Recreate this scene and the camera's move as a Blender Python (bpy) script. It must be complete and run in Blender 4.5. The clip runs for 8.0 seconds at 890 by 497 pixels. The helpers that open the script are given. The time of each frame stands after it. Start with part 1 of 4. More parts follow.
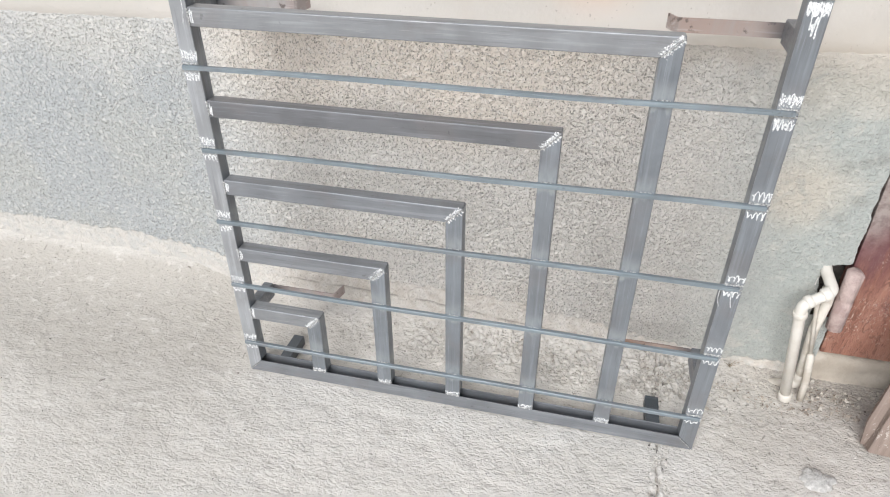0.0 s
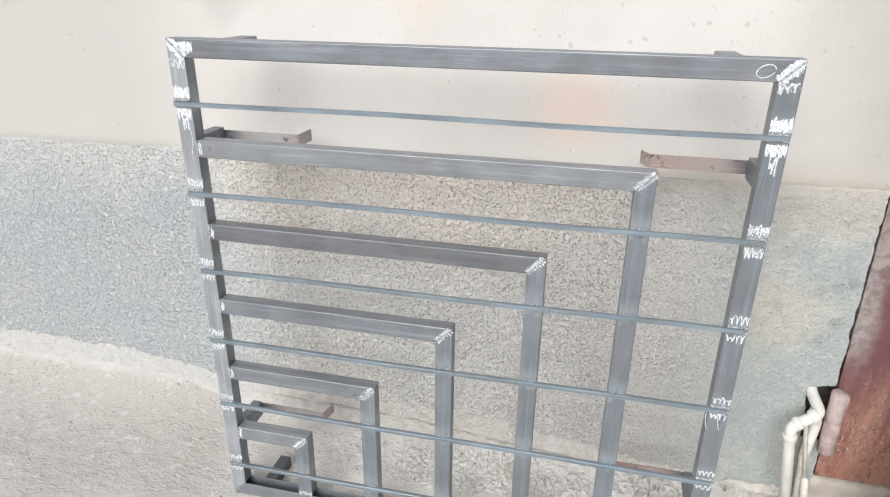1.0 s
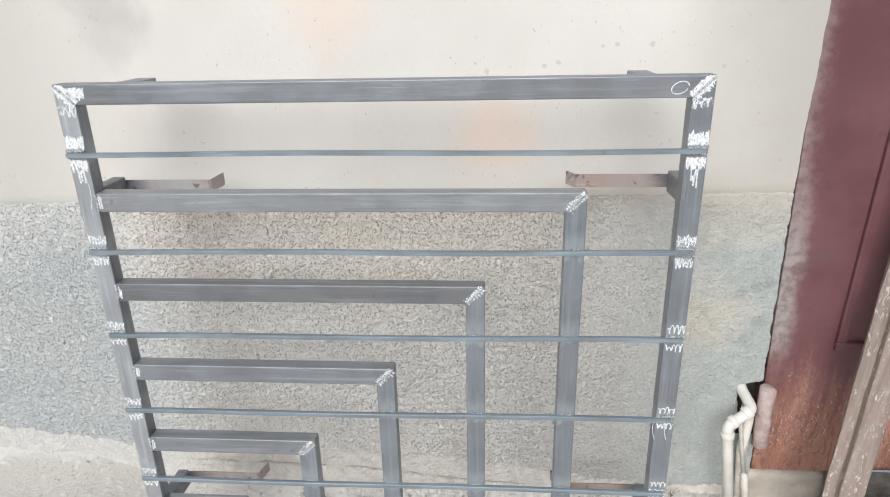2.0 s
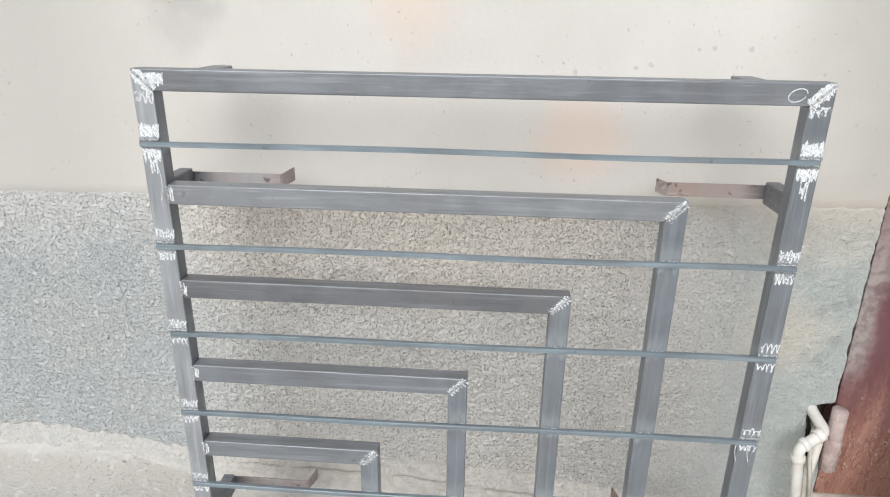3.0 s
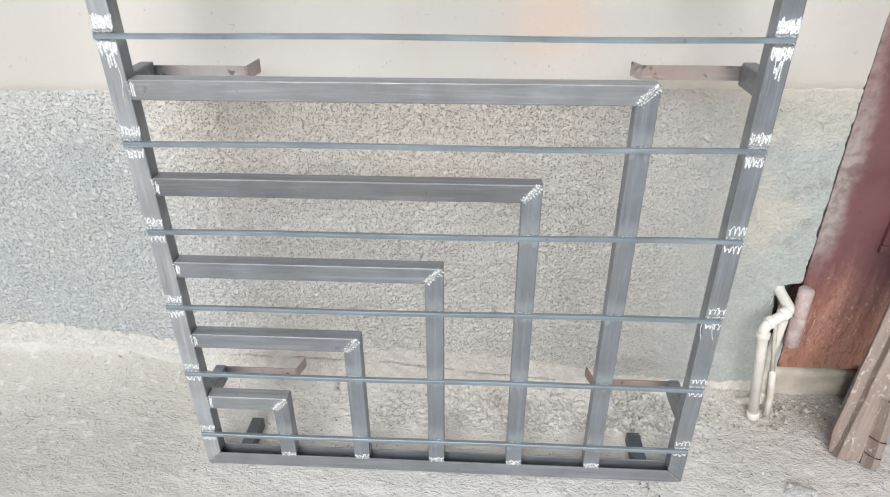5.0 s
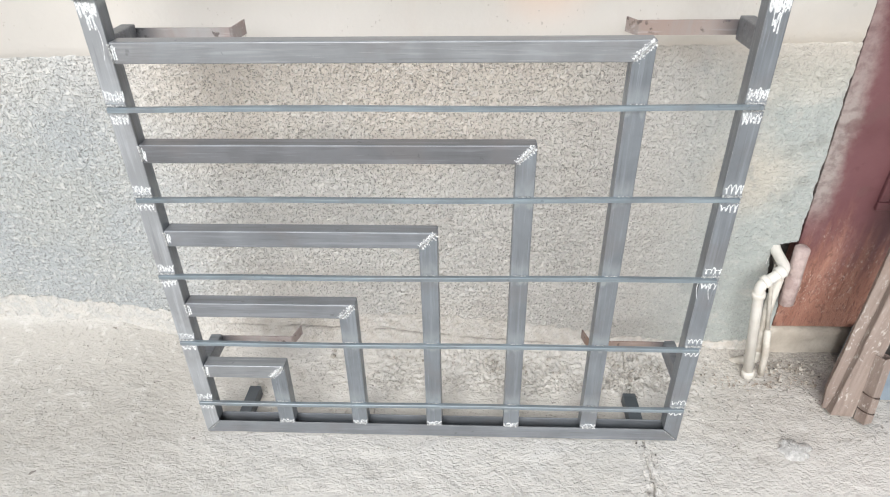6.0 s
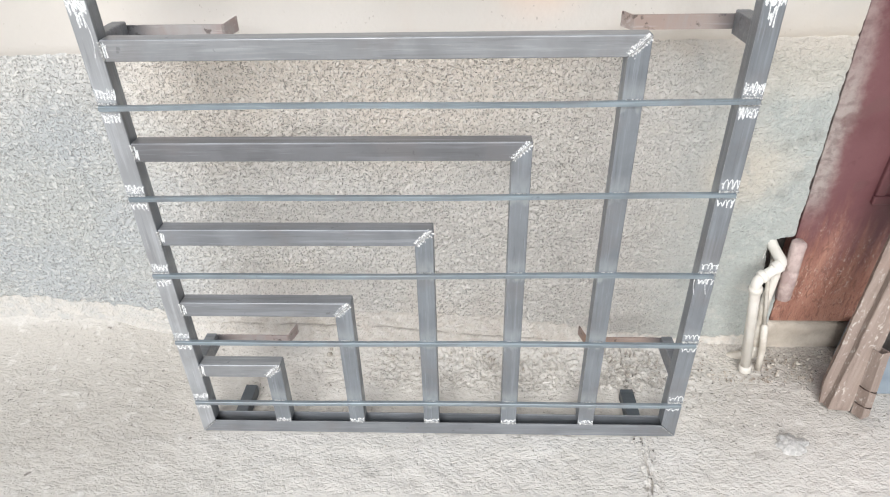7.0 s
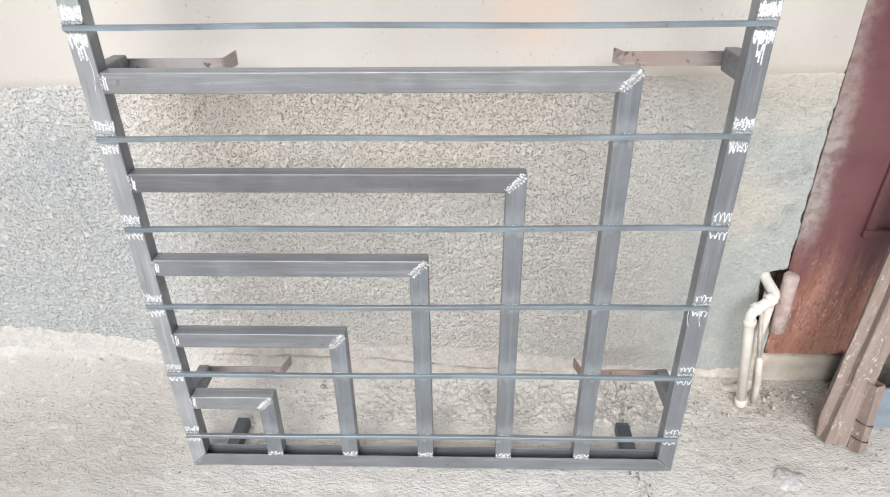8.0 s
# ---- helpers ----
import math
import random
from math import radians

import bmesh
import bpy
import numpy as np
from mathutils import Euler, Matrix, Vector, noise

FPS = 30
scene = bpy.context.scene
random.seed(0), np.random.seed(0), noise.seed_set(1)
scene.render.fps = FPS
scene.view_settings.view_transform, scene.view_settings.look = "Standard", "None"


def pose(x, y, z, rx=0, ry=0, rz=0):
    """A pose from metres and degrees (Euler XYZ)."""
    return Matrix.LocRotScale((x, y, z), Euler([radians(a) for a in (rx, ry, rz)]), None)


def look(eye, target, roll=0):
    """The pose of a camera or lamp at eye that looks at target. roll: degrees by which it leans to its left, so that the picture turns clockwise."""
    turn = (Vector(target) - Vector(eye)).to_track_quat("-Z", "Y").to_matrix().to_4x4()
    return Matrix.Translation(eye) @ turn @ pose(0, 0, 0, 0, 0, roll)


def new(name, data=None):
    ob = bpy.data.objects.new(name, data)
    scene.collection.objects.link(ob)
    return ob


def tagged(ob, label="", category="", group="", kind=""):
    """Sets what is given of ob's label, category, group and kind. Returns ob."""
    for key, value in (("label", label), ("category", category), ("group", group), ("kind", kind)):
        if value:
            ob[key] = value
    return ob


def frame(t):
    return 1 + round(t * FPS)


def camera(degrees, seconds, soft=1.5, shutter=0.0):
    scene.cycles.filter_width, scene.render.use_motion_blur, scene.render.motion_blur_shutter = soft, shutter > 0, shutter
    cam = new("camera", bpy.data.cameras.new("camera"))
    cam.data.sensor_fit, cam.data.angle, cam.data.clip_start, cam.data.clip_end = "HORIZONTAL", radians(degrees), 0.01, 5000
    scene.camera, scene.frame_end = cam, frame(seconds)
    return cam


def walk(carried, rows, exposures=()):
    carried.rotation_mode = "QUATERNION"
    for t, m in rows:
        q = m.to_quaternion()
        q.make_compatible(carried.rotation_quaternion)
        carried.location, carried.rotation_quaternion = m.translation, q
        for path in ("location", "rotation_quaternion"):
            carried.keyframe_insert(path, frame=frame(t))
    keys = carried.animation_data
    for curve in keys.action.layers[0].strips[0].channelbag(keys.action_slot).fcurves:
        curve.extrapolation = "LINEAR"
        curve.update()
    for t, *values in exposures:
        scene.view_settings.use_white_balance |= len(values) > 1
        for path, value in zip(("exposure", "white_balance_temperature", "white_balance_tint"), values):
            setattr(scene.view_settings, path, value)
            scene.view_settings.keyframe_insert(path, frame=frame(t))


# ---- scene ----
# camera: a hand-held phone, chest to eye height, about a metre from the grille
cam = camera(70.3, 8.0, soft=1.1)
ROWS = [
    (0.0, 0.2352, -1.0042, 1.2250, 54.09, 0.70, 13.82),
    (0.2, 0.2193, -1.0160, 1.2309, 55.55, -0.61, 14.31),
    (0.5, 0.2407, -1.0370, 1.2339, 56.90, -1.09, 14.86),
    (0.7, 0.2595, -1.0437, 1.2278, 60.94, -1.00, 15.44),
    (1.0, 0.2467, -1.0270, 1.2613, 64.19, 0.08, 13.42),
    (1.2, 0.2535, -1.0256, 1.2393, 67.10, 0.94, 10.27),
    (2.3, 0.1208, -0.9678, 1.2627, 65.60, 1.13, 2.70),
    (2.5, 0.0606, -0.9490, 1.2401, 64.53, 1.04, 1.98),
    (2.7, 0.0364, -0.9418, 1.2473, 64.90, 0.35, 2.88),
    (2.9, 0.0196, -0.9491, 1.2458, 66.26, -0.49, 3.82),
    (3.0, 0.0356, -0.9543, 1.2433, 66.70, -0.57, 4.38),
    (3.2, 0.0277, -0.9505, 1.2456, 67.39, -1.30, 3.45),
    (3.3, 0.0285, -0.9493, 1.2545, 67.05, -1.27, 2.95),
    (3.5, 0.0490, -0.9554, 1.2497, 66.91, -0.97, 3.25),
    (4.0, 0.0641, -0.9579, 1.2492, 64.95, -0.44, 3.58),
    (4.5, 0.0668, -0.9552, 1.2405, 61.18, -0.50, 3.23),
    (5.0, 0.0725, -0.9605, 1.2367, 57.37, 0.40, 3.18),
    (5.2, 0.0692, -0.9581, 1.2332, 55.89, 0.69, 2.71),
    (6.5, 0.0762, -0.9533, 1.2191, 54.39, 1.08, 2.12),
    (7.0, 0.0757, -0.9489, 1.2194, 54.20, 1.16, 1.80),
    (7.5, 0.0783, -0.9509, 1.2208, 54.39, 0.96, 1.86),
    (8.0, 0.0755, -0.9531, 1.2198, 57.13, 0.72, 1.52),
]
EXPOSURES = [(0.0, 0.13, 6000, 9), (0.5, 0.16, 5980, 9), (1.0, 0.09, 5900, 8), (1.2, 0.07, 5900, 8), (2.5, -0.05, 5900, 7), (3.5, -0.08, 5900, 7), (4.5, 0.02, 5900, 7), (6.5, 0.2, 6000, 8), (8.0, 0.2, 6000, 9)]
walk(cam, [(t, pose(*p)) for t, *p in ROWS], EXPOSURES)

# ---- light: bright overcast sky with a very soft sun behind the camera ----
SUN_UP, SUN_TURN = radians(36), math.pi + 0.16
world = bpy.data.worlds.new("overcast_sky")
scene.world = world
world.use_nodes = True
wn = world.node_tree.nodes
sky = wn.new("ShaderNodeTexSky")
sky.sky_type, sky.sun_disc, sky.sun_elevation, sky.sun_rotation = "NISHITA", False, SUN_UP, SUN_TURN
sky.air_density, sky.dust_density, sky.ozone_density = 1.0, 4.0, 1.0
world.node_tree.links.new(sky.outputs[0], wn["Background"].inputs[0])
wn["Background"].inputs[1].default_value = 0.04
sun = new("sun", bpy.data.lights.new("sun", "SUN"))
sun.data.energy, sun.data.angle, sun.data.color = 3.0, radians(46), (1.0, 0.96, 0.91)
sun.matrix_world = look((-0.52, -3.3, 2.45), (0, 0, 0))


# ---- material helpers ----
class Nodes:
    def __init__(self, name, rough=0.8, metal=0.0):
        self.m = bpy.data.materials.new(name)
        self.m.use_nodes = True
        self.t = self.m.node_tree
        self.b = self.t.nodes["Principled BSDF"]
        self.b.inputs["Roughness"].default_value = rough
        self.b.inputs["Metallic"].default_value = metal
        self.obj = self.t.nodes.new("ShaderNodeTexCoord").outputs["Object"]

    def link(self, a, b):
        self.t.links.new(a, b)

    def feed(self, socket, v):
        if isinstance(v, bpy.types.NodeSocket):
            self.link(v, socket)
        elif isinstance(v, tuple) and len(v) == 3 and socket.type == "RGBA":
            socket.default_value = (*v, 1)
        else:
            socket.default_value = v

    def noise(self, scale, detail=4, rough=0.55, warp=0.0, stretch=None, vec=None):
        vec = vec or self.obj
        if stretch:
            mp = self.t.nodes.new("ShaderNodeMapping")
            mp.inputs["Scale"].default_value = stretch
            self.link(vec, mp.inputs[0])
            vec = mp.outputs[0]
        n = self.t.nodes.new("ShaderNodeTexNoise")
        n.inputs["Scale"].default_value, n.inputs["Detail"].default_value = scale, detail
        n.inputs["Roughness"].default_value, n.inputs["Distortion"].default_value = rough, warp
        self.link(vec, n.inputs["Vector"])
        return n.outputs[0]

    def warped(self, scale, amount, stretch, shift):
        """object coordinates, stretched, shifted and pushed about by noise"""
        mp = self.t.nodes.new("ShaderNodeMapping")
        mp.inputs["Location"].default_value, mp.inputs["Scale"].default_value = (shift, shift, shift), stretch
        self.link(self.obj, mp.inputs[0])
        n = self.t.nodes.new("ShaderNodeTexNoise")
        n.inputs["Scale"].default_value, n.inputs["Detail"].default_value = scale, 1
        self.link(mp.outputs[0], n.inputs["Vector"])
        v = self.t.nodes.new("ShaderNodeVectorMath")
        v.operation = "MULTIPLY_ADD"
        self.link(n.outputs["Color"], v.inputs[0])
        v.inputs[1].default_value = (amount,) * 3
        self.link(mp.outputs[0], v.inputs[2])
        return v.outputs[0]

    def dashes(self, scale, lo, hi, share, stretch, shift):
        """short curled dashes, standing apart: one in some of the cells"""
        n = self.t.nodes.new("ShaderNodeTexVoronoi")
        n.inputs["Scale"].default_value = scale
        self.link(self.warped(scale * 0.9, 1.6 / scale, stretch, shift), n.inputs["Vector"])
        return self.math("MULTIPLY", self.band(n.outputs["Distance"], lo, hi, 1.0, 0.0), self.band(n.outputs["Color"], share, share + 0.06, 1.0, 0.0))

    def band(self, fac, lo, hi, a=0.0, b=1.0):
        n = self.t.nodes.new("ShaderNodeMapRange")
        n.interpolation_type = "SMOOTHSTEP"
        self.feed(n.inputs[0], fac)
        for i, v in enumerate((lo, hi, a, b)):
            n.inputs[i + 1].default_value = v
        return n.outputs[0]

    def math(self, op, a, b=0.0):
        n = self.t.nodes.new("ShaderNodeMath")
        n.operation = op
        self.feed(n.inputs[0], a), self.feed(n.inputs[1], b)
        return n.outputs[0]

    def mix(self, fac, a, b):
        n = self.t.nodes.new("ShaderNodeMix")
        n.data_type = "RGBA"
        self.feed(n.inputs[0], fac), self.feed(n.inputs[6], a), self.feed(n.inputs[7], b)
        return n.outputs[2]

    def axis(self, i):
        n = self.t.nodes.new("ShaderNodeSeparateXYZ")
        self.link(self.obj, n.inputs[0])
        return n.outputs[i]

    def mask(self, name):
        n = self.t.nodes.new("ShaderNodeAttribute")
        n.attribute_name = name
        return n.outputs["Fac"]

    def spot(self, x, y, z, r, soft, wobble=0.6, scale=9):
        """a stain with an uneven outline round a point"""
        d = self.t.nodes.new("ShaderNodeVectorMath")
        d.operation = "DISTANCE"
        self.link(self.obj, d.inputs[0])
        d.inputs[1].default_value = (x, y, z)
        w = self.math("MULTIPLY", self.math("SUBTRACT", self.noise(scale, 4), 0.5), wobble * r * 2)
        return self.band(self.math("ADD", d.outputs["Value"], w), r, r + soft, 1.0, 0.0)

    def shifted(self, d):
        n = self.t.nodes.new("ShaderNodeVectorMath")
        n.operation = "ADD"
        self.link(self.obj, n.inputs[0])
        n.inputs[1].default_value = (d, d, d)
        return n.outputs[0]

    def piece(self):
        return self.t.nodes.new("ShaderNodeObjectInfo").outputs["Random"]

    def finish(self, color, bumps=(), rough=None):
        self.feed(self.b.inputs["Base Color"], color)
        if rough is not None:
            self.feed(self.b.inputs["Roughness"], rough)
        last = None
        for height, dist in bumps:
            n = self.t.nodes.new("ShaderNodeBump")
            n.inputs["Strength"].default_value = 1.0
            n.inputs["Distance"].default_value = dist
            self.feed(n.inputs["Height"], height)
            if last:
                self.link(last, n.inputs["Normal"])
            last = n.outputs[0]
        if last:
            self.link(last, self.b.inputs["Normal"])
        return self.m


# ---- materials ----
def plaster_paint():
    n = Nodes("cream_plaster", 0.75)
    c = n.mix(n.band(n.noise(2.2, 3), 0.35, 0.65), (0.71, 0.67, 0.62), (0.77, 0.73, 0.68))
    c = n.mix(n.math("MULTIPLY", n.band(n.noise(5, 5, 0.6, stretch=(1, 1, 0.35)), 0.52, 0.75), 0.4), c, (0.70, 0.61, 0.54))
    c = n.mix(n.math("MULTIPLY", n.spot(0.21, 0.28, 0.955, 0.03, 0.09, 0.7), 0.5), c, (0.86, 0.64, 0.51))
    c = n.mix(n.math("MULTIPLY", n.spot(-0.12, 0.28, 1.22, 0.03, 0.10, 0.9), 0.5), c, (0.84, 0.66, 0.54))
    # left end's brightness held down in the paint colour
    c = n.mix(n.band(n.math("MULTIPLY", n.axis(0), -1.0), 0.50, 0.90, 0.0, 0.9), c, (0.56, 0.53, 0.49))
    for x, z, r in ((-0.56, 1.17, 0.035), (-0.57, 1.24, 0.05), (-0.60, 1.30, 0.04), (-0.98, 1.29, 0.05), (-1.17, 1.22, 0.06)):
        c = n.mix(n.math("MULTIPLY", n.spot(x, 0.28, z, r, 0.06, 1.0, 14), 0.42), c, (0.50, 0.47, 0.44))
    # light falling off towards the door, put into the paint colour
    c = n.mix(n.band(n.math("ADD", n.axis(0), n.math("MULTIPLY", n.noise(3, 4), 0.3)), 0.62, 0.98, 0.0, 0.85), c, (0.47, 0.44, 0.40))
    for x, z, r in ((0.187, 1.080, 0.009), (0.298, 1.090, 0.007), (0.325, 1.096, 0.008), (0.408, 1.125, 0.006), (0.435, 1.128, 0.006), (0.500, 1.127, 0.009), (0.638, 1.084, 0.006), (0.775, 0.90, 0.006)):
        c = n.mix(n.math("MULTIPLY", n.spot(x, 0.28, z, r * 0.45, 0.002, 1.5, 110), 0.4), c, (0.42, 0.40, 0.36))
    low = n.band(n.math("ADD", n.axis(2), n.math("MULTIPLY", n.math("SUBTRACT", n.noise(14, 5, 0.6), 0.5), 0.09)), 0.825, 0.90, 0.65, 0.0)
    c = n.mix(n.math("MULTIPLY", low, n.band(n.axis(0), 0.20, 0.50)), c, (0.56, 0.505, 0.43))
    flecks = n.math("MULTIPLY", n.band(n.noise(95, 2, stretch=(1.5, 1, 1)), 0.69, 0.73), n.band(n.noise(11, 2), 0.47, 0.56))
    c = n.mix(n.math("MULTIPLY", flecks, 0.6), c, (0.42, 0.37, 0.32))
    return n.finish(c, [(n.noise(3.5, 4, stretch=(1, 1, 0.6)), 0.010), (n.noise(90, 3), 0.0012)], n.band(n.noise(7, 3), 0.3, 0.7, 0.62, 0.85))


def roughcast():
    """thrown cement render: short curled grains, warm in the middle, bluish at one end and greenish by the door"""
    n = Nodes("roughcast_render", 0.92)
    x, z = n.axis(0), n.axis(2)
    c = n.mix(n.band(n.noise(1.6, 3, 0.5, 0.4), 0.42, 0.60), (0.74, 0.715, 0.675), (0.80, 0.76, 0.71))
    c = n.mix(n.math("MULTIPLY", n.band(n.noise(3.1, 4), 0.55, 0.75), 0.35), c, (0.70, 0.625, 0.55))
    up = n.math("ADD", z, n.math("MULTIPLY", n.math("SUBTRACT", n.noise(4.5, 4, vec=n.shifted(4.4)), 0.5), 0.35))
    c = n.mix(n.math("MULTIPLY", n.band(x, -0.05, 0.45), n.band(up, 0.35, 0.75, 0.85, 0.65)), c, (0.565, 0.54, 0.505))
    c = n.mix(n.band(x, 0.42, 0.72, 0.0, 0.88), c, (0.40, 0.43, 0.41))
    side = n.math("MULTIPLY", n.band(n.math("MULTIPLY", x, -1.0), 0.40, 0.80), n.band(up, 0.60, 0.82, 1.0, 0.5))
    c = n.mix(n.math("MULTIPLY", side, 0.95), c, n.mix(n.band(n.noise(5, 4, vec=n.shifted(8.2)), 0.42, 0.60), (0.465, 0.488, 0.497), (0.485, 0.50, 0.49)))
    warm_top = n.math("MULTIPLY", n.band(up, 0.48, 0.80), n.band(n.math("ABSOLUTE", n.math("ADD", x, 0.15)), 0.28, 0.65, 0.85, 0.0))
    c = n.mix(warm_top, c, (0.85, 0.765, 0.67))
    c = n.mix(n.math("MULTIPLY", n.band(x, 0.48, 0.62), n.band(up, 0.66, 0.82, 0.0, 0.6)), c, (0.50, 0.455, 0.385))
    c = n.mix(n.math("MULTIPLY", n.spot(0.675, 0.28, 0.535, 0.03, 0.10, 0.8), 0.5), c, (0.66, 0.57, 0.46))
    for px, pz, q in ((0.80, 0.625, 0.010), (0.775, 0.612, 0.008), (0.745, 0.60, 0.009), (0.79, 0.53, 0.010), (0.77, 0.485, 0.008)):
        c = n.mix(n.math("MULTIPLY", n.spot(px, 0.28, pz, q, 0.012, 0.8, 40), 0.5), c, (0.31, 0.315, 0.29))
    calm = n.band(n.math("ADD", x, n.math("MULTIPLY", n.noise(5, 3), 0.3)), 0.35, 0.85)
    keen = n.math("MULTIPLY", n.math("SUBTRACT", 1.0, n.math("MULTIPLY", calm, 0.7)), n.band(n.math("MULTIPLY", x, -1.0), 0.40, 0.70, 1.0, 0.75))
    grain = n.noise(120, 2, 0.5, 0.8)
    # dark dashes and pale crests: shade and highlight of the grains as colour
    curl = n.math("MAXIMUM", n.dashes(150, 0.14, 0.34, 0.58, (1.35, 0.3, 0.75), 0.0), n.dashes(150, 0.14, 0.34, 0.56, (0.75, 0.3, 1.35), 3.7))
    c = n.mix(n.math("MULTIPLY", n.math("MULTIPLY", curl, 0.50), n.math("MULTIPLY", keen, n.math("SUBTRACT", 1.0, n.math("MULTIPLY", n.mask("bare"), 0.7)))), c, (0.18, 0.16, 0.14))
    c = n.mix(n.math("MULTIPLY", n.band(grain, 0.52, 0.66, 0.0, 0.4), keen), c, (0.88, 0.85, 0.80))
    ripple = n.noise(38, 5, 0.65, 1.0, stretch=(0.6, 1, 1.3))
    c = n.mix(n.math("MULTIPLY", n.math("MULTIPLY", n.band(ripple, 0.34, 0.46, 1.0, 0.0), calm), 0.25), c, (0.36, 0.355, 0.335))
    mottle = n.noise(13, 6, 0.65, 0.5, vec=n.shifted(7.7))
    c = n.mix(n.math("MULTIPLY", n.band(mottle, 0.52, 0.68), n.math("MULTIPLY", calm, 0.5)), c, (0.60, 0.575, 0.52))
    c = n.mix(n.math("MULTIPLY", n.band(mottle, 0.32, 0.46, 1.0, 0.0), n.math("MULTIPLY", calm, 0.45)), c, (0.34, 0.36, 0.35))
    worn_top = n.math("MULTIPLY", n.band(n.math("ADD", z, n.math("MULTIPLY", n.noise(24, 5, 0.65), 0.08)), 0.805, 0.870), n.band(x, 0.10, 0.40, 0.0, 0.85))
    c = n.mix(worn_top, c, (0.56, 0.515, 0.455))
    bare = n.mask("bare")
    crust = n.mix(n.band(n.noise(40, 4), 0.35, 0.65), (0.66, 0.61, 0.55), (0.78, 0.74, 0.69))
    crust = n.mix(n.band(n.math("MULTIPLY", x, -1.0), 0.5, 0.7, 0.0, 0.85), crust, (0.67, 0.645, 0.605))
    c = n.mix(n.math("MULTIPLY", bare, n.band(n.noise(30, 5, 0.7), 0.34, 0.60, 0.55, 1.0)), c, crust)
    c = n.mix(n.math("MULTIPLY", n.mask("seam"), 0.7), c, (0.24, 0.205, 0.175))
    lumps = n.math("SUBTRACT", n.band(grain, 0.30, 0.70), n.math("MULTIPLY", curl, 0.8))
    fine = n.math("MULTIPLY", n.math("MULTIPLY", lumps, keen), n.math("SUBTRACT", 1.0, n.math("MULTIPLY", bare, 0.35)))
    return n.finish(c, [(fine, 0.0034), (n.math("MULTIPLY", ripple, calm), 0.0028), (n.noise(420, 2), 0.0006)])


def concrete():
    """hand-trowelled concrete: pale, rippled, sandy grey towards the wall's far end"""
    n = Nodes("trowelled_concrete", 0.9)
    x, y = n.axis(0), n.axis(1)
    c = n.mix(n.band(n.noise(1.7, 4, 0.55, 0.5), 0.38, 0.62), (0.69, 0.66, 0.61), (0.765, 0.73, 0.68))
    c = n.mix(n.math("MULTIPLY", n.band(n.noise(6, 5, 0.6), 0.5, 0.7), 0.55), c, (0.79, 0.765, 0.725))
    sand = n.band(n.math("ADD", y, n.math("MULTIPLY", n.noise(3.4, 4, vec=n.shifted(0.6)), 0.45)), -0.15, 0.26)
    c = n.mix(n.math("MULTIPLY", sand, n.band(n.math("MULTIPLY", x, -1.0), 0.35, 0.75, 0.0, 0.95)), c, (0.51, 0.48, 0.435))
    c = n.mix(n.math("MULTIPLY", n.band(y, -0.16, 0.14), n.band(x, 0.52, 0.72, 0.0, 0.75)), c, (0.53, 0.495, 0.45))
    ripple = n.noise(42, 3, 0.5, 0.25, stretch=(0.8, 1.2, 1))
    grain = n.noise(130, 2, 0.5, 0.5, stretch=(0.8, 1.2, 1))
    # troughs darker, crests paler: relief shading put into the colour
    c = n.mix(n.band(ripple, 0.28, 0.42, 0.14, 0.0), c, (0.47, 0.43, 0.385))
    c = n.mix(n.band(ripple, 0.56, 0.70, 0.0, 0.35), c, (0.80, 0.775, 0.735))
    c = n.mix(n.band(grain, 0.30, 0.40, 0.18, 0.0), c, (0.40, 0.36, 0.32))
    c = n.mix(n.math("MULTIPLY", n.band(n.noise(30, 2), 0.755, 0.78), 0.7), c, (0.16, 0.13, 0.11))
    # mottled tone, with some of the relief's shading put into it
    mottle = n.noise(24, 6, 0.7, 0.6)
    c = n.mix(n.band(mottle, 0.28, 0.46, 0.26, 0.0), c, (0.50, 0.47, 0.43))
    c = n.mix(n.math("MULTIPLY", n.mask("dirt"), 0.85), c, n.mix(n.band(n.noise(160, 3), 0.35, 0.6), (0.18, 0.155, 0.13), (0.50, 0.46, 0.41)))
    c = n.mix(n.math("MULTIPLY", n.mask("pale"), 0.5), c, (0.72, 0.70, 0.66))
    # short dark dashes: the shade of small lumps as colour
    curl = n.math("MAXIMUM", n.dashes(75, 0.13, 0.34, 0.42, (1.3, 0.7, 0.6), 1.3), n.dashes(110, 0.13, 0.34, 0.40, (0.7, 1.3, 0.6), 5.1))
    curl = n.math("MULTIPLY", curl, n.math("MULTIPLY", n.band(n.noise(5, 4), 0.36, 0.56, 0.25, 1.0), n.band(y, -0.15, 0.10, 0.32, 1.0)))
    c = n.mix(n.math("MULTIPLY", curl, 0.34), c, (0.30, 0.265, 0.23))
    return n.finish(c, [(n.noise(16, 4, 0.55), 0.006), (ripple, 0.0026), (grain, 0.0034), (n.math("MULTIPLY", curl, -1.0), 0.0016), (n.noise(300, 2), 0.0006)])


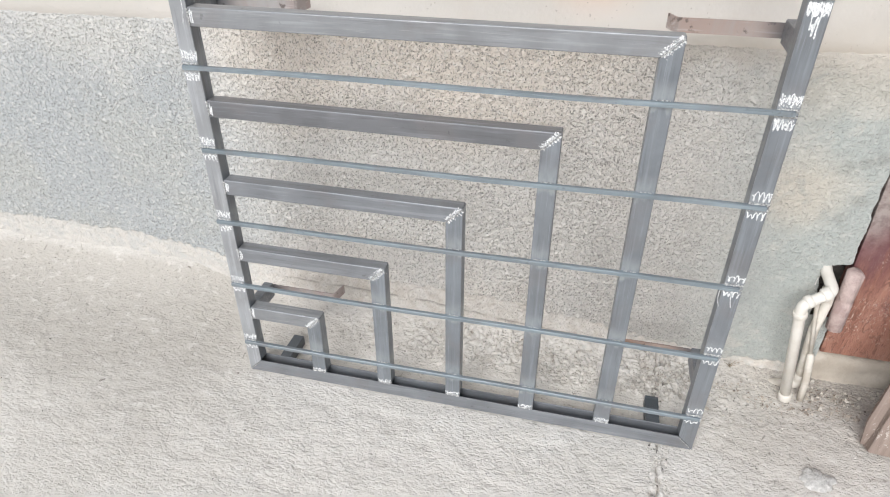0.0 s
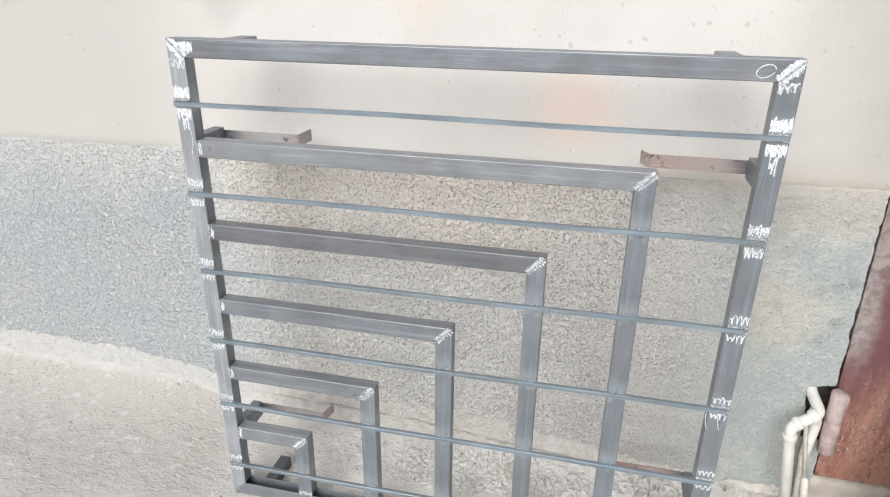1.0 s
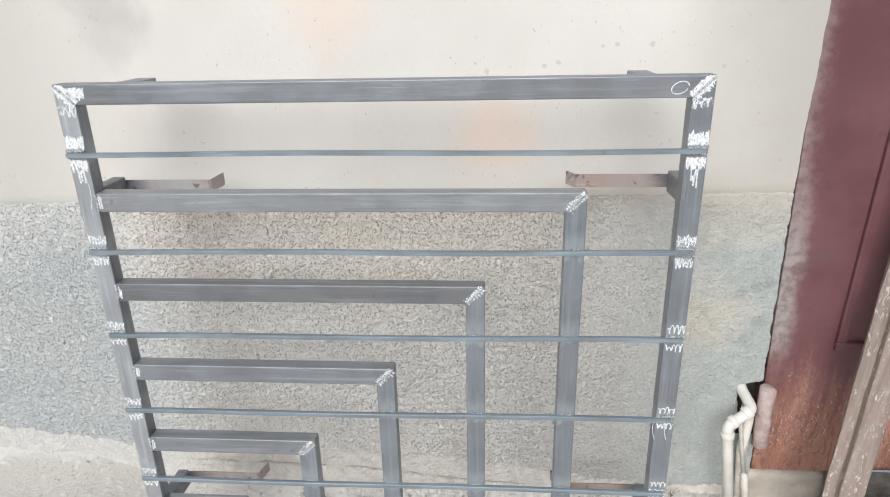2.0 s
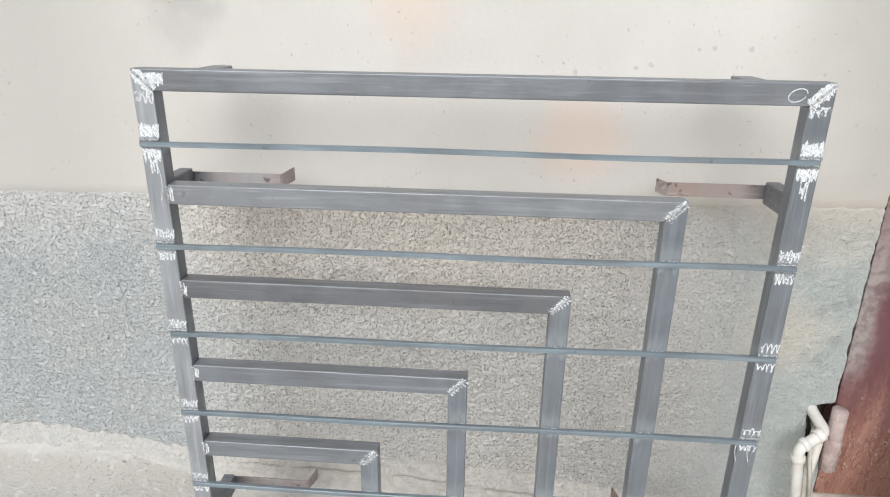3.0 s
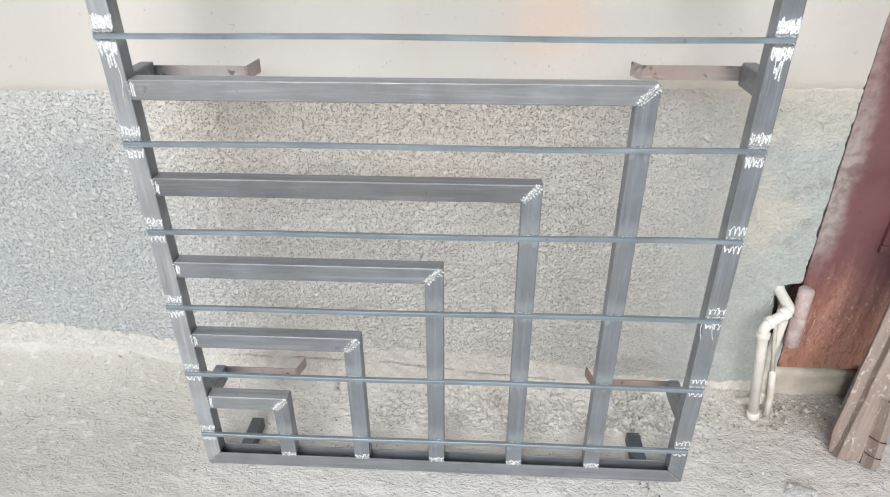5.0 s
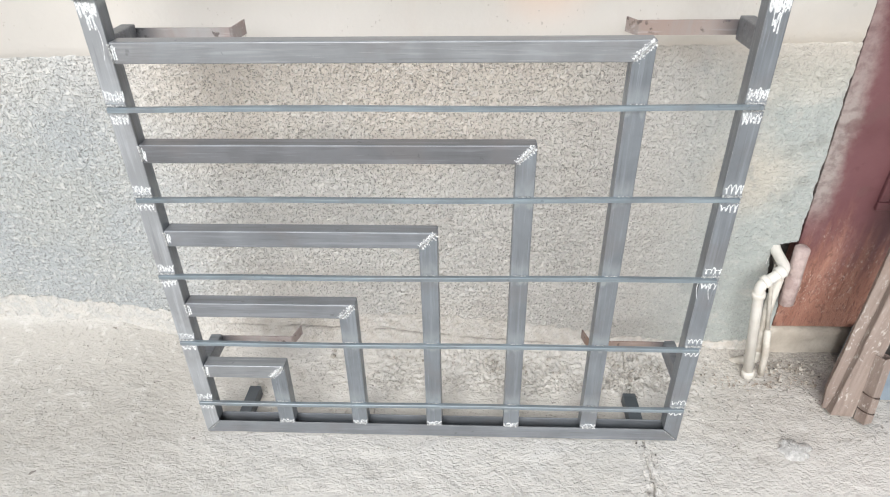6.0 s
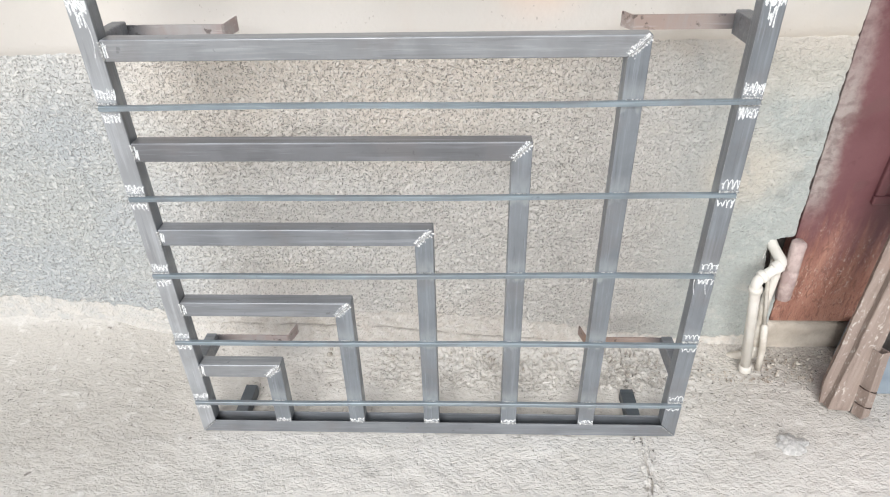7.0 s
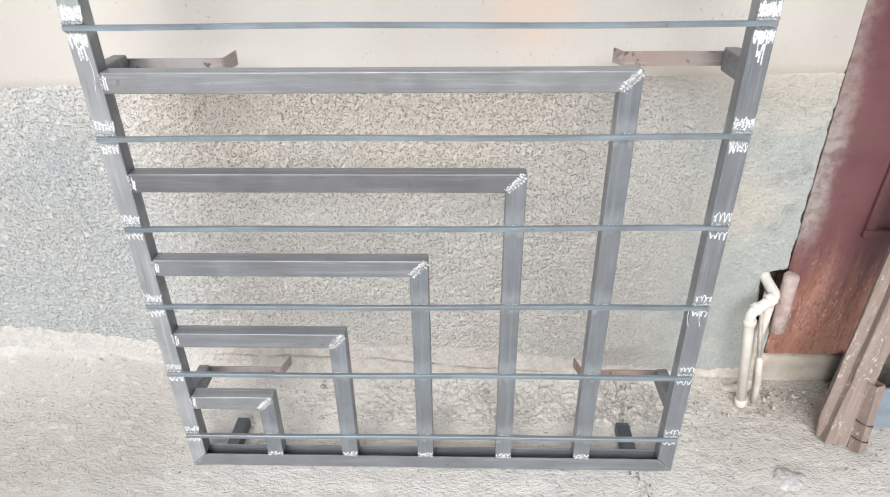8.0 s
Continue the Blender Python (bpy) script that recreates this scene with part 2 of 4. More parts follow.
def steel(name, base, streak, rough=0.42):
    """mill-scale steel: dull metal, finely drawn along the tube, with faint brown scale and a few dark blots"""
    n = Nodes(name, rough, 0.4)
    near, fine = ((0.05, 1, 1), (0.03, 1, 1)) if streak == "x" else ((1, 1, 0.05), (1, 1, 0.03))
    wide = n.noise(9, 5, 0.6, 0.5)
    bands = n.noise(95, 4, 0.6, 0.15, stretch=near)
    lines = n.noise(300, 3, 0.6, 0.1, stretch=fine)
    c = n.mix(n.band(wide, 0.32, 0.68), tuple(v * 0.92 for v in base), tuple(v * 1.15 for v in base))
    c = n.mix(n.math("MULTIPLY", n.band(bands, 0.50, 0.68), 0.5), c, tuple(min(1, v * 1.6) for v in base))
    c = n.mix(n.math("MULTIPLY", n.band(bands, 0.30, 0.44, 1.0, 0.0), 0.5), c, tuple(v * 0.6 for v in base))
    c = n.mix(n.math("MULTIPLY", n.band(lines, 0.60, 0.70), 0.35), c, tuple(min(1, v * 2.0) for v in base))
    c = n.mix(n.math("MULTIPLY", n.band(lines, 0.28, 0.38, 1.0, 0.0), 0.35), c, tuple(v * 0.5 for v in base))
    c = n.mix(n.math("MULTIPLY", n.band(n.noise(12, 4, vec=n.shifted(6.1)), 0.50, 0.68), 0.3), c, (0.225, 0.205, 0.20))
    c = n.mix(n.math("MULTIPLY", n.band(n.noise(40, 3), 0.68, 0.73), 0.5), c, tuple(v * 0.45 for v in base))
    c = n.mix(n.math("MULTIPLY", n.piece(), 0.18), c, (0.27, 0.265, 0.27))
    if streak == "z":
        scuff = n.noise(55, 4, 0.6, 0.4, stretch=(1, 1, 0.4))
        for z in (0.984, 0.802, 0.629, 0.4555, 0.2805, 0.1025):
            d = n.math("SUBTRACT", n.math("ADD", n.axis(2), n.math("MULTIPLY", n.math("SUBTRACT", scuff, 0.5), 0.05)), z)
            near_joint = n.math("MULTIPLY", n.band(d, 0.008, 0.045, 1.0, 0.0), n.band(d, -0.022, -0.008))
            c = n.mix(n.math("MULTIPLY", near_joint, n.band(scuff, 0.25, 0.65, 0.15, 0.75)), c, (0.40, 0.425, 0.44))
    return n.finish(c, [(bands, 0.0003), (lines, 0.0002), (n.noise(160, 3), 0.0003)], n.band(wide, 0.3, 0.7, rough - 0.08, rough + 0.12))


def rusty(name, base, other, metal=0.3):
    """dull strip with long brown rust patches, dark pits, and soot with the arm's shadow towards the weld"""
    n = Nodes(name, 0.6, metal)
    c = n.mix(n.band(n.noise(9, 5, 0.6, 0.4, stretch=(1, 1, 0.4)), 0.40, 0.60), base, other)
    c = n.mix(n.math("MULTIPLY", n.band(n.noise(130, 4, 0.6, stretch=(0.08, 1, 1)), 0.54, 0.70), 0.45), c, tuple(v * 1.6 for v in base))
    c = n.mix(n.math("MULTIPLY", n.band(n.noise(60, 4), 0.60, 0.70), 0.75), c, (0.10, 0.08, 0.07))
    # soot and the shadow of the arm, put in as one dark tone
    soot = n.band(n.math("ABSOLUTE", n.axis(0)), 0.47, 0.53)
    c = n.mix(n.math("MULTIPLY", soot, 0.75), c, (0.13, 0.14, 0.155))
    return n.finish(c, [(n.noise(140, 4), 0.0006)])


def plain(name, a, b, rough, scale=30, relief=0.0006, metal=0.0):
    n = Nodes(name, rough, metal)
    return n.finish(n.mix(n.band(n.noise(scale, 4), 0.35, 0.65), a, b), [(n.noise(scale * 4, 3), relief)])


def door_paint():
    """maroon paint, rusted through near the ground, smeared with cement along the jamb"""
    n = Nodes("maroon_door_paint", 0.45)
    x, z = n.axis(0), n.axis(2)
    c = n.mix(n.band(n.noise(6, 4), 0.35, 0.65), (0.128, 0.050, 0.055), (0.168, 0.074, 0.080))
    c = n.mix(n.math("MULTIPLY", n.band(n.noise(30, 4), 0.62, 0.68), 0.5), c, (0.12, 0.05, 0.052))
    drips = n.noise(26, 4, 0.6, 0.3, stretch=(1, 1, 0.12))
    low = n.math("ADD", z, n.math("MULTIPLY", n.math("SUBTRACT", drips, 0.5), 0.5))
    rust = n.mix(n.band(n.noise(20, 5, stretch=(1, 1, 0.25)), 0.38, 0.60), (0.30, 0.138, 0.098), (0.40, 0.205, 0.148))
    runs = n.noise(110, 5, 0.7, 1.0, stretch=(1, 1, 0.3))
    rust = n.mix(n.math("MULTIPLY", n.band(runs, 0.52, 0.59), 0.7), rust, (0.18, 0.082, 0.06))
    rust = n.mix(n.math("MULTIPLY", n.band(runs, 0.32, 0.42, 1.0, 0.0), 0.5), rust, (0.47, 0.29, 0.22))
    flakes = n.math("MULTIPLY", n.band(n.noise(150, 4, 0.65, 1.5, stretch=(1, 1, 0.45)), 0.57, 0.63), n.band(n.noise(14, 3, vec=n.shifted(1.1)), 0.40, 0.54))
    rust = n.mix(n.math("MULTIPLY", flakes, 0.85), rust, (0.62, 0.50, 0.42))
    c = n.mix(n.band(low, 0.22, 0.46, 1.0, 0.0), c, rust)
    edge = n.math("SUBTRACT", n.math("ADD", x, n.math("MULTIPLY", z, 0.041)), n.band(z, 0.78, 0.95, 0.882, 0.862))
    edge = n.math("ADD", edge, n.math("MULTIPLY", n.math("SUBTRACT", n.noise(14, 6, 0.65), 0.5), 0.060))
    high = n.band(z, 0.40, 0.50)
    dust = n.math("MULTIPLY", n.band(edge, -0.01, 0.040, 0.8, 0.0), n.band(n.noise(45, 5, 0.65), 0.35, 0.62))
    c = n.mix(n.math("MULTIPLY", dust, n.band(z, 0.34, 0.46)), c, (0.27, 0.165, 0.16))
    smear = n.math("MULTIPLY", n.band(edge, -0.012, 0.024, 1.0, 0.0), n.math("MULTIPLY", high, n.band(z, 0.66, 0.86, 1.0, 0.45)))
    c = n.mix(smear, c, n.mix(n.band(n.noise(60, 4), 0.35, 0.6), (0.26, 0.21, 0.197), (0.38, 0.325, 0.30)))
    for px, pz, q in ((0.905, 0.69, 0.012), (0.885, 0.672, 0.010), (0.862, 0.655, 0.013), (0.935, 0.50, 0.007)):
        c = n.mix(n.math("MULTIPLY", n.spot(px, 0.287, pz, q, 0.010, 0.9, 40), 0.55), c, (0.15, 0.075, 0.075))
    return n.finish(c, [(n.noise(12, 4), 0.002), (n.math("MULTIPLY", runs, n.band(low, 0.22, 0.46, 1.0, 0.0)), 0.004), (n.math("MULTIPLY", smear, n.noise(120, 4)), 0.004), (n.noise(140, 3), 0.0008)], n.band(smear, 0, 1, 0.48, 0.9))


def weathered_wood():
    n = Nodes("weathered_wood", 0.85)
    grain = n.noise(34, 5, 0.6, 0.5, stretch=(1, 1, 0.08))
    c = n.mix(n.band(grain, 0.32, 0.66), (0.245, 0.188, 0.160), (0.385, 0.312, 0.268))
    c = n.mix(n.math("MULTIPLY", n.math("MULTIPLY", n.band(n.noise(150, 4, 0.65, 1.0, stretch=(1, 1, 0.4)), 0.56, 0.63), n.band(n.noise(16, 3), 0.40, 0.54)), 0.65), c, (0.72, 0.67, 0.61))
    c = n.mix(n.math("MULTIPLY", n.band(n.noise(60, 4, 0.6, 0.8, stretch=(1, 1, 0.12)), 0.28, 0.35, 1.0, 0.0), 0.7), c, (0.13, 0.095, 0.078))
    c = n.mix(n.math("MULTIPLY", n.band(n.noise(9, 3), 0.5, 0.65), 0.4), c, (0.33, 0.24, 0.20))
    c = n.mix(n.math("MULTIPLY", n.band(n.noise(36, 5, 0.65, 0.6, stretch=(1, 1, 0.35)), 0.56, 0.68), 0.4), c, (0.55, 0.49, 0.44))
    return n.finish(c, [(grain, 0.003), (n.noise(160, 3), 0.0015)])


PLASTER, ROUGHCAST, CONCRETE = plaster_paint(), roughcast(), concrete()
STEEL_X = steel("mill_scale_steel", (0.235, 0.248, 0.268), "x")
STEEL_PALE = steel("pale_mill_scale_steel", (0.295, 0.307, 0.322), "x")
STEEL_DEEP = steel("deep_mill_scale_steel", (0.185, 0.190, 0.203), "x")
# left stile's front: reflected light put into a paler base colour
STEEL_SHEEN = steel("painted_sheen_steel", (0.40, 0.415, 0.435), "z", 0.5)
STEEL_Z = steel("mill_scale_steel_upright", (0.222, 0.245, 0.27), "z")
ROD_STEEL = steel("bright_rod_steel", (0.25, 0.295, 0.325), "x", 0.38)
# brighter steel for the bevels: their thin highlight as colour
EDGE_STEEL = steel("edge_highlight_steel", (0.30, 0.315, 0.335), "x", 0.36)
DARK_STEEL = steel("dark_blue_steel", (0.085, 0.10, 0.115), "x", 0.5)
STRIP_STEEL = rusty("dull_strip_steel", (0.46, 0.44, 0.435), (0.42, 0.35, 0.33))
STRIP_RUST = rusty("rusted_strip", (0.40, 0.375, 0.365), (0.42, 0.325, 0.285))
STRIP_BROWN = rusty("brown_rusted_strip", (0.36, 0.28, 0.245), (0.40, 0.27, 0.21))
WELD = plain("weld_metal", (0.26, 0.265, 0.27), (0.72, 0.72, 0.71), 0.42, 300, 0.0008, 0.4)
CHALK = plain("white_chalk", (0.58, 0.60, 0.61), (0.92, 0.92, 0.92), 0.95, 260, 0.0004)


def chalk_dust(name, lo, hi):
    """chalk that only catches on the high grain of the steel"""
    n = Nodes(name, 0.95)
    n.feed(n.b.inputs["Alpha"], n.band(n.noise(330, 4, 0.7, 0.6, stretch=(1, 1, 0.6)), lo, hi))
    return n.finish(n.mix(n.band(n.noise(500, 2), 0.4, 0.6), (0.78, 0.79, 0.80), (0.92, 0.92, 0.92)))


CHALK_RUB, CHALK_FAINT = chalk_dust("rubbed_chalk", 0.34, 0.50), chalk_dust("faint_chalk", 0.46, 0.62)
PVC = plain("pvc_pipe", (0.74, 0.70, 0.63), (0.82, 0.79, 0.73), 0.4, 22, 0.0003)
PVC_OLD = plain("dirty_pvc_pipe", (0.56, 0.51, 0.44), (0.74, 0.70, 0.63), 0.55, 30, 0.0005)
DOOR = door_paint()
HINGE = plain("cement_spattered_paint", (0.40, 0.30, 0.28), (0.56, 0.45, 0.42), 0.8, 34, 0.003)
SILL = plain("cement_sill", (0.45, 0.395, 0.33), (0.60, 0.545, 0.47), 0.92, 12, 0.004)
# for soil specks, and for shade in recesses put in as a dark colour
SOIL_SHADE = plain("soil_and_cavity_shade", (0.085, 0.075, 0.068), (0.15, 0.135, 0.12), 1.0, 30, 0.003)
STONE = plain("cement_rubble", (0.40, 0.36, 0.31), (0.66, 0.62, 0.56), 0.95, 60, 0.001)
MORTAR = plain("dried_mortar", (0.60, 0.585, 0.56), (0.82, 0.80, 0.77), 0.95, 110, 0.004)
FLAKE = plain("concrete_flake", (0.50, 0.465, 0.42), (0.80, 0.77, 0.72), 0.95, 70, 0.002)
LITTER = plain("dry_leaf", (0.26, 0.215, 0.175), (0.62, 0.56, 0.48), 0.9, 60, 0.0006)
WOOD = weathered_wood()
TIE = plain("rusty_wire", (0.07, 0.05, 0.04), (0.14, 0.09, 0.07), 0.6, 80, 0.0003, 0.5)
BLUE = plain("blue_grey_paint", (0.20, 0.25, 0.30), (0.27, 0.32, 0.37), 0.6, 12, 0.0006)
STRAW = plain("dry_straw", (0.20, 0.155, 0.10), (0.34, 0.27, 0.18), 0.9, 50, 0.0003)


# ---- mesh helpers ----
def part(name, bm, material, parent=None, label="", smooth=False):
    """one bmesh as one mesh object, under a thing where a parent is given"""
    me = bpy.data.meshes.new(name)
    bm.to_mesh(me)
    bm.free()
    me.materials.append(material)
    if smooth:
        me.polygons.foreach_set("use_smooth", [True] * len(me.polygons))
    ob = new(name, me)
    if parent:
        ob.parent = parent
    if label:
        tagged(ob, label)
    return ob


def thing(name, label, category, m=None, group="", kind=""):
    ob = new(name)
    ob.empty_display_size = 0.05
    if m:
        ob.matrix_basis = m
    return tagged(ob, label, category, group, kind)


def solid(bm, corners, bevel=0.0, segs=2):
    """a block with six faces from eight corners: the lower ring, then the upper ring"""
    v = [bm.verts.new(c) for c in corners]
    fs = [bm.faces.new([v[i] for i in q]) for q in ((3, 2, 1, 0), (4, 5, 6, 7), (0, 1, 5, 4), (1, 2, 6, 5), (2, 3, 7, 6), (3, 0, 4, 7))]
    bmesh.ops.recalc_face_normals(bm, faces=fs)
    if bevel:
        es = {e for f in fs for e in f.edges}
        bmesh.ops.bevel(bm, geom=list(es), offset=bevel, segments=segs, affect="EDGES", profile=0.5)
    return bm


def block(x0, x1, y0, y1, z0, z1, bevel=0.0, bm=None, segs=2):
    bm = bm or bmesh.new()
    return solid(bm, [(x0, y0, z0), (x1, y0, z0), (x1, y1, z0), (x0, y1, z0), (x0, y0, z1), (x1, y0, z1), (x1, y1, z1), (x0, y1, z1)], bevel, segs)


def sweep(bm, pts, radius, n=14, caps=True):
    """a round tube along a line; radius: one number or one for each point"""
    pts = [Vector(p) for p in pts]
    rad = radius if isinstance(radius, (list, tuple)) else [radius] * len(pts)
    side, rings = None, []
    for i, p in enumerate(pts):
        d = (pts[min(i + 1, len(pts) - 1)] - pts[max(i - 1, 0)]).normalized()
        if side is None:
            side = d.orthogonal().normalized()
        side = (side - d * side.dot(d)).normalized()
        up = d.cross(side)
        rings.append([bm.verts.new(p + rad[i] * (math.cos(a) * side + math.sin(a) * up)) for a in (2 * math.pi * k / n for k in range(n))])
    for a, b in zip(rings, rings[1:]):
        for k in range(n):
            bm.faces.new((a[k], a[(k + 1) % n], b[(k + 1) % n], b[k]))
    if caps:
        bm.faces.new(list(reversed(rings[0])))
        bm.faces.new(rings[-1])
    return bm


def rounded(pts, r, n=6):
    """the line with its corners rounded off"""
    pts = [Vector(p) for p in pts]
    out = [pts[0]]
    for a, b, c in zip(pts, pts[1:], pts[2:]):
        p, q = b + (a - b).normalized() * r, b + (c - b).normalized() * r
        out += [p.lerp(b, k / n).lerp(b.lerp(q, k / n), k / n) for k in range(n + 1)]
    return out + [pts[-1]]


RNG = np.random.default_rng(7)
LATTICE = RNG.random((512, 512))


def field(x, y, size, octaves=1, shift=0):
    """smooth noise from -1 to 1 over arrays, with features of that size in metres"""
    out, amp, total = 0, 1.0, 0.0
    for o in range(octaves):
        u, v = x / size + 31.7 * (o + shift), y / size + 17.3 * (o + 2 * shift)
        i, j = np.floor(u).astype(int), np.floor(v).astype(int)
        a, b = u - i, v - j
        a, b = a * a * (3 - 2 * a), b * b * (3 - 2 * b)
        g = lambda p, q: LATTICE[p % 512, q % 512]
        out = out + amp * ((g(i, j) * (1 - a) + g(i + 1, j) * a) * (1 - b) + (g(i, j + 1) * (1 - a) + g(i + 1, j + 1) * a) * b)
        total, amp, size = total + amp, amp * 0.55, size / 2.1
    return out / total * 2 - 1


def step(v, lo, hi):
    s = np.clip((v - lo) / (hi - lo), 0, 1)
    return s * s * (3 - 2 * s)


def sheet(name, co, material, masks=(), keep=None):
    """a grid of points (rows, columns, 3) as one smooth mesh"""
    h, w = co.shape[:2]
    k = np.arange(h * w).reshape(h, w)
    quads = np.stack([k[:-1, :-1], k[:-1, 1:], k[1:, 1:], k[1:, :-1]], -1).reshape(-1, 4)
    if keep is not None:
        quads = quads[keep.reshape(-1)]
    me = bpy.data.meshes.new(name)
    me.vertices.add(h * w)
    me.vertices.foreach_set("co", co.reshape(-1).astype(np.float32))
    me.loops.add(quads.size)
    me.loops.foreach_set("vertex_index", quads.reshape(-1).astype(np.int32))
    me.polygons.add(len(quads))
    me.polygons.foreach_set("loop_start", np.arange(0, quads.size, 4, dtype=np.int32))
    me.update(calc_edges=True)
    me.polygons.foreach_set("use_smooth", [True] * len(me.polygons))
    for key, values in masks:
        me.attributes.new(key, "FLOAT", "POINT").data.foreach_set("value", values.reshape(-1).astype(np.float32))
    me.materials.append(material)
    return new(name, me)


# ---- the setting ----
WALL_Y, DOOR_X = 0.28, 0.822


def build_ground():
    """one concrete sheet: fine near the grille, coarse out to the horizon, rising in a fillet to the wall's foot"""
    far = [0.5, 1.5, 4, 12, 40, 150, 500, 1500]
    xs = np.concatenate([[-1.9 - f for f in reversed(far)], np.arange(-1.9, -0.5, 0.008), np.arange(-0.5, 0.0, 0.0035), np.arange(0.0, 0.44, 0.0026), np.arange(0.44, 0.51, 0.0015), np.arange(0.51, 0.8, 0.0026), np.arange(0.8, 1.5, 0.008), [1.5 + f for f in far]])
    ys = np.concatenate([[-0.9 - f for f in reversed(far)], np.arange(-0.9, 0.09, 0.007), np.arange(0.09, 0.36, 0.0026), [0.36 + f for f in far]])
    x, y = np.meshgrid(xs, ys)
    near = step(x, -2.0, -1.85) * step(-x, -1.6, -1.45) * step(y, -1.0, -0.88) * step(-y, -0.5, -0.36)
    rise = 0.03 + 0.085 * step(-x, 0.62, 0.95) + 0.012 * field(x, y * 0, 0.16, 2)
    rise = rise * (1 - step(x, 0.80, 0.88))
    reach = 0.05 + 0.05 * step(-x, 0.3, 0.9)
    fillet = rise * np.exp(-np.clip(WALL_Y + 0.01 - y, 0, 9) / reach)
    under = step(np.abs(x), 0.56, 0.66) + step(np.abs(y - 0.05), 0.08, 0.12) * (1 - step(np.abs(x), 0.56, 0.66))
    rough = step(x, -0.45, -0.15) * step(-x, -0.72, -0.55) * step(y, 0.10, 0.17)
    chips = (0.014 * np.abs(field(x, y, 0.0095, 1)) + 0.008 * np.maximum(field(x, y, 0.014, 2, 3), 0)) * rough * (0.5 + 0.5 * field(x, y, 0.06, 2, 5)) + 0.004 * rough * field(x, y, 0.045, 2)
    z = 0.0025 * field(x, y, 0.22, 3) * under + (0.0030 * field(x, y, 0.03, 3, 5) - 0.0020) * (0.35 + 0.65 * under)
    mid = x - 0.476 - 0.008 * field(y, x * 0, 0.05, 3, 3)
    band = (1 - step(np.abs(mid), 0.008, 0.020)) * step(y, -0.42, -0.20)
    heap = step(x, 0.40, 0.45) * step(-x, -0.60, -0.54) * step(y, 0.14, 0.19)
    spine = np.abs(mid - 0.006 * field(y, x * 0, 0.022, 2, 1))
    web = 1 - step(np.abs(field(x, y, 0.017, 2, 4)), 0.03, 0.11)
    web = web * step(field(x, y, 0.03, 2, 11), -0.25, 0.1)
    thin = 0.0006 + 0.0016 * np.clip(field(x * 0, y, 0.03, 2, 4), 0, 1)
    spine = (1 - step(spine, thin, thin * 2.5)) * step(y, -0.42, -0.20) * step(field(x * 0, y, 0.04, 2, 13), -0.5, -0.1)
    crack = np.clip(spine + web * np.maximum(band, heap), 0, 1)
    lips = (1 - step(np.abs(mid), 0.010, 0.030)) * step(y, -0.42, -0.20)
    z = z + lips * 0.006 * np.maximum(field(x, y, 0.012, 2, 4), -0.2) * (0.3 + 0.7 * under) - crack * 0.008
    z = (z + chips + fillet) * near - 0.0045
    # dirt in cracks and by the pipes; hollows between chips darkened for relief
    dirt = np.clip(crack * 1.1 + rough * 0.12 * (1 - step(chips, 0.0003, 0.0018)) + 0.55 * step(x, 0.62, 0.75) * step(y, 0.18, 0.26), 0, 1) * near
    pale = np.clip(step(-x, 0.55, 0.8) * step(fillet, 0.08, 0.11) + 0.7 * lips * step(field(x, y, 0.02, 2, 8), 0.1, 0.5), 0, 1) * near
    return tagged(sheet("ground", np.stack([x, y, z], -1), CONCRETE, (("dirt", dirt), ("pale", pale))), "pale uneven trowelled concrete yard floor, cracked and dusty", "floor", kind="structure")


def jamb(z):
    """the wall's broken edge beside the door leans a little; how far it stands off DOOR_X"""
    return 0.011 - 0.041 * (np.minimum(z, 0.95) - 0.38)


def dado_top(x):
    return 0.8215 + 0.0135 * x + 0.0045 * field(x, x * 0, 0.012, 2, 2)


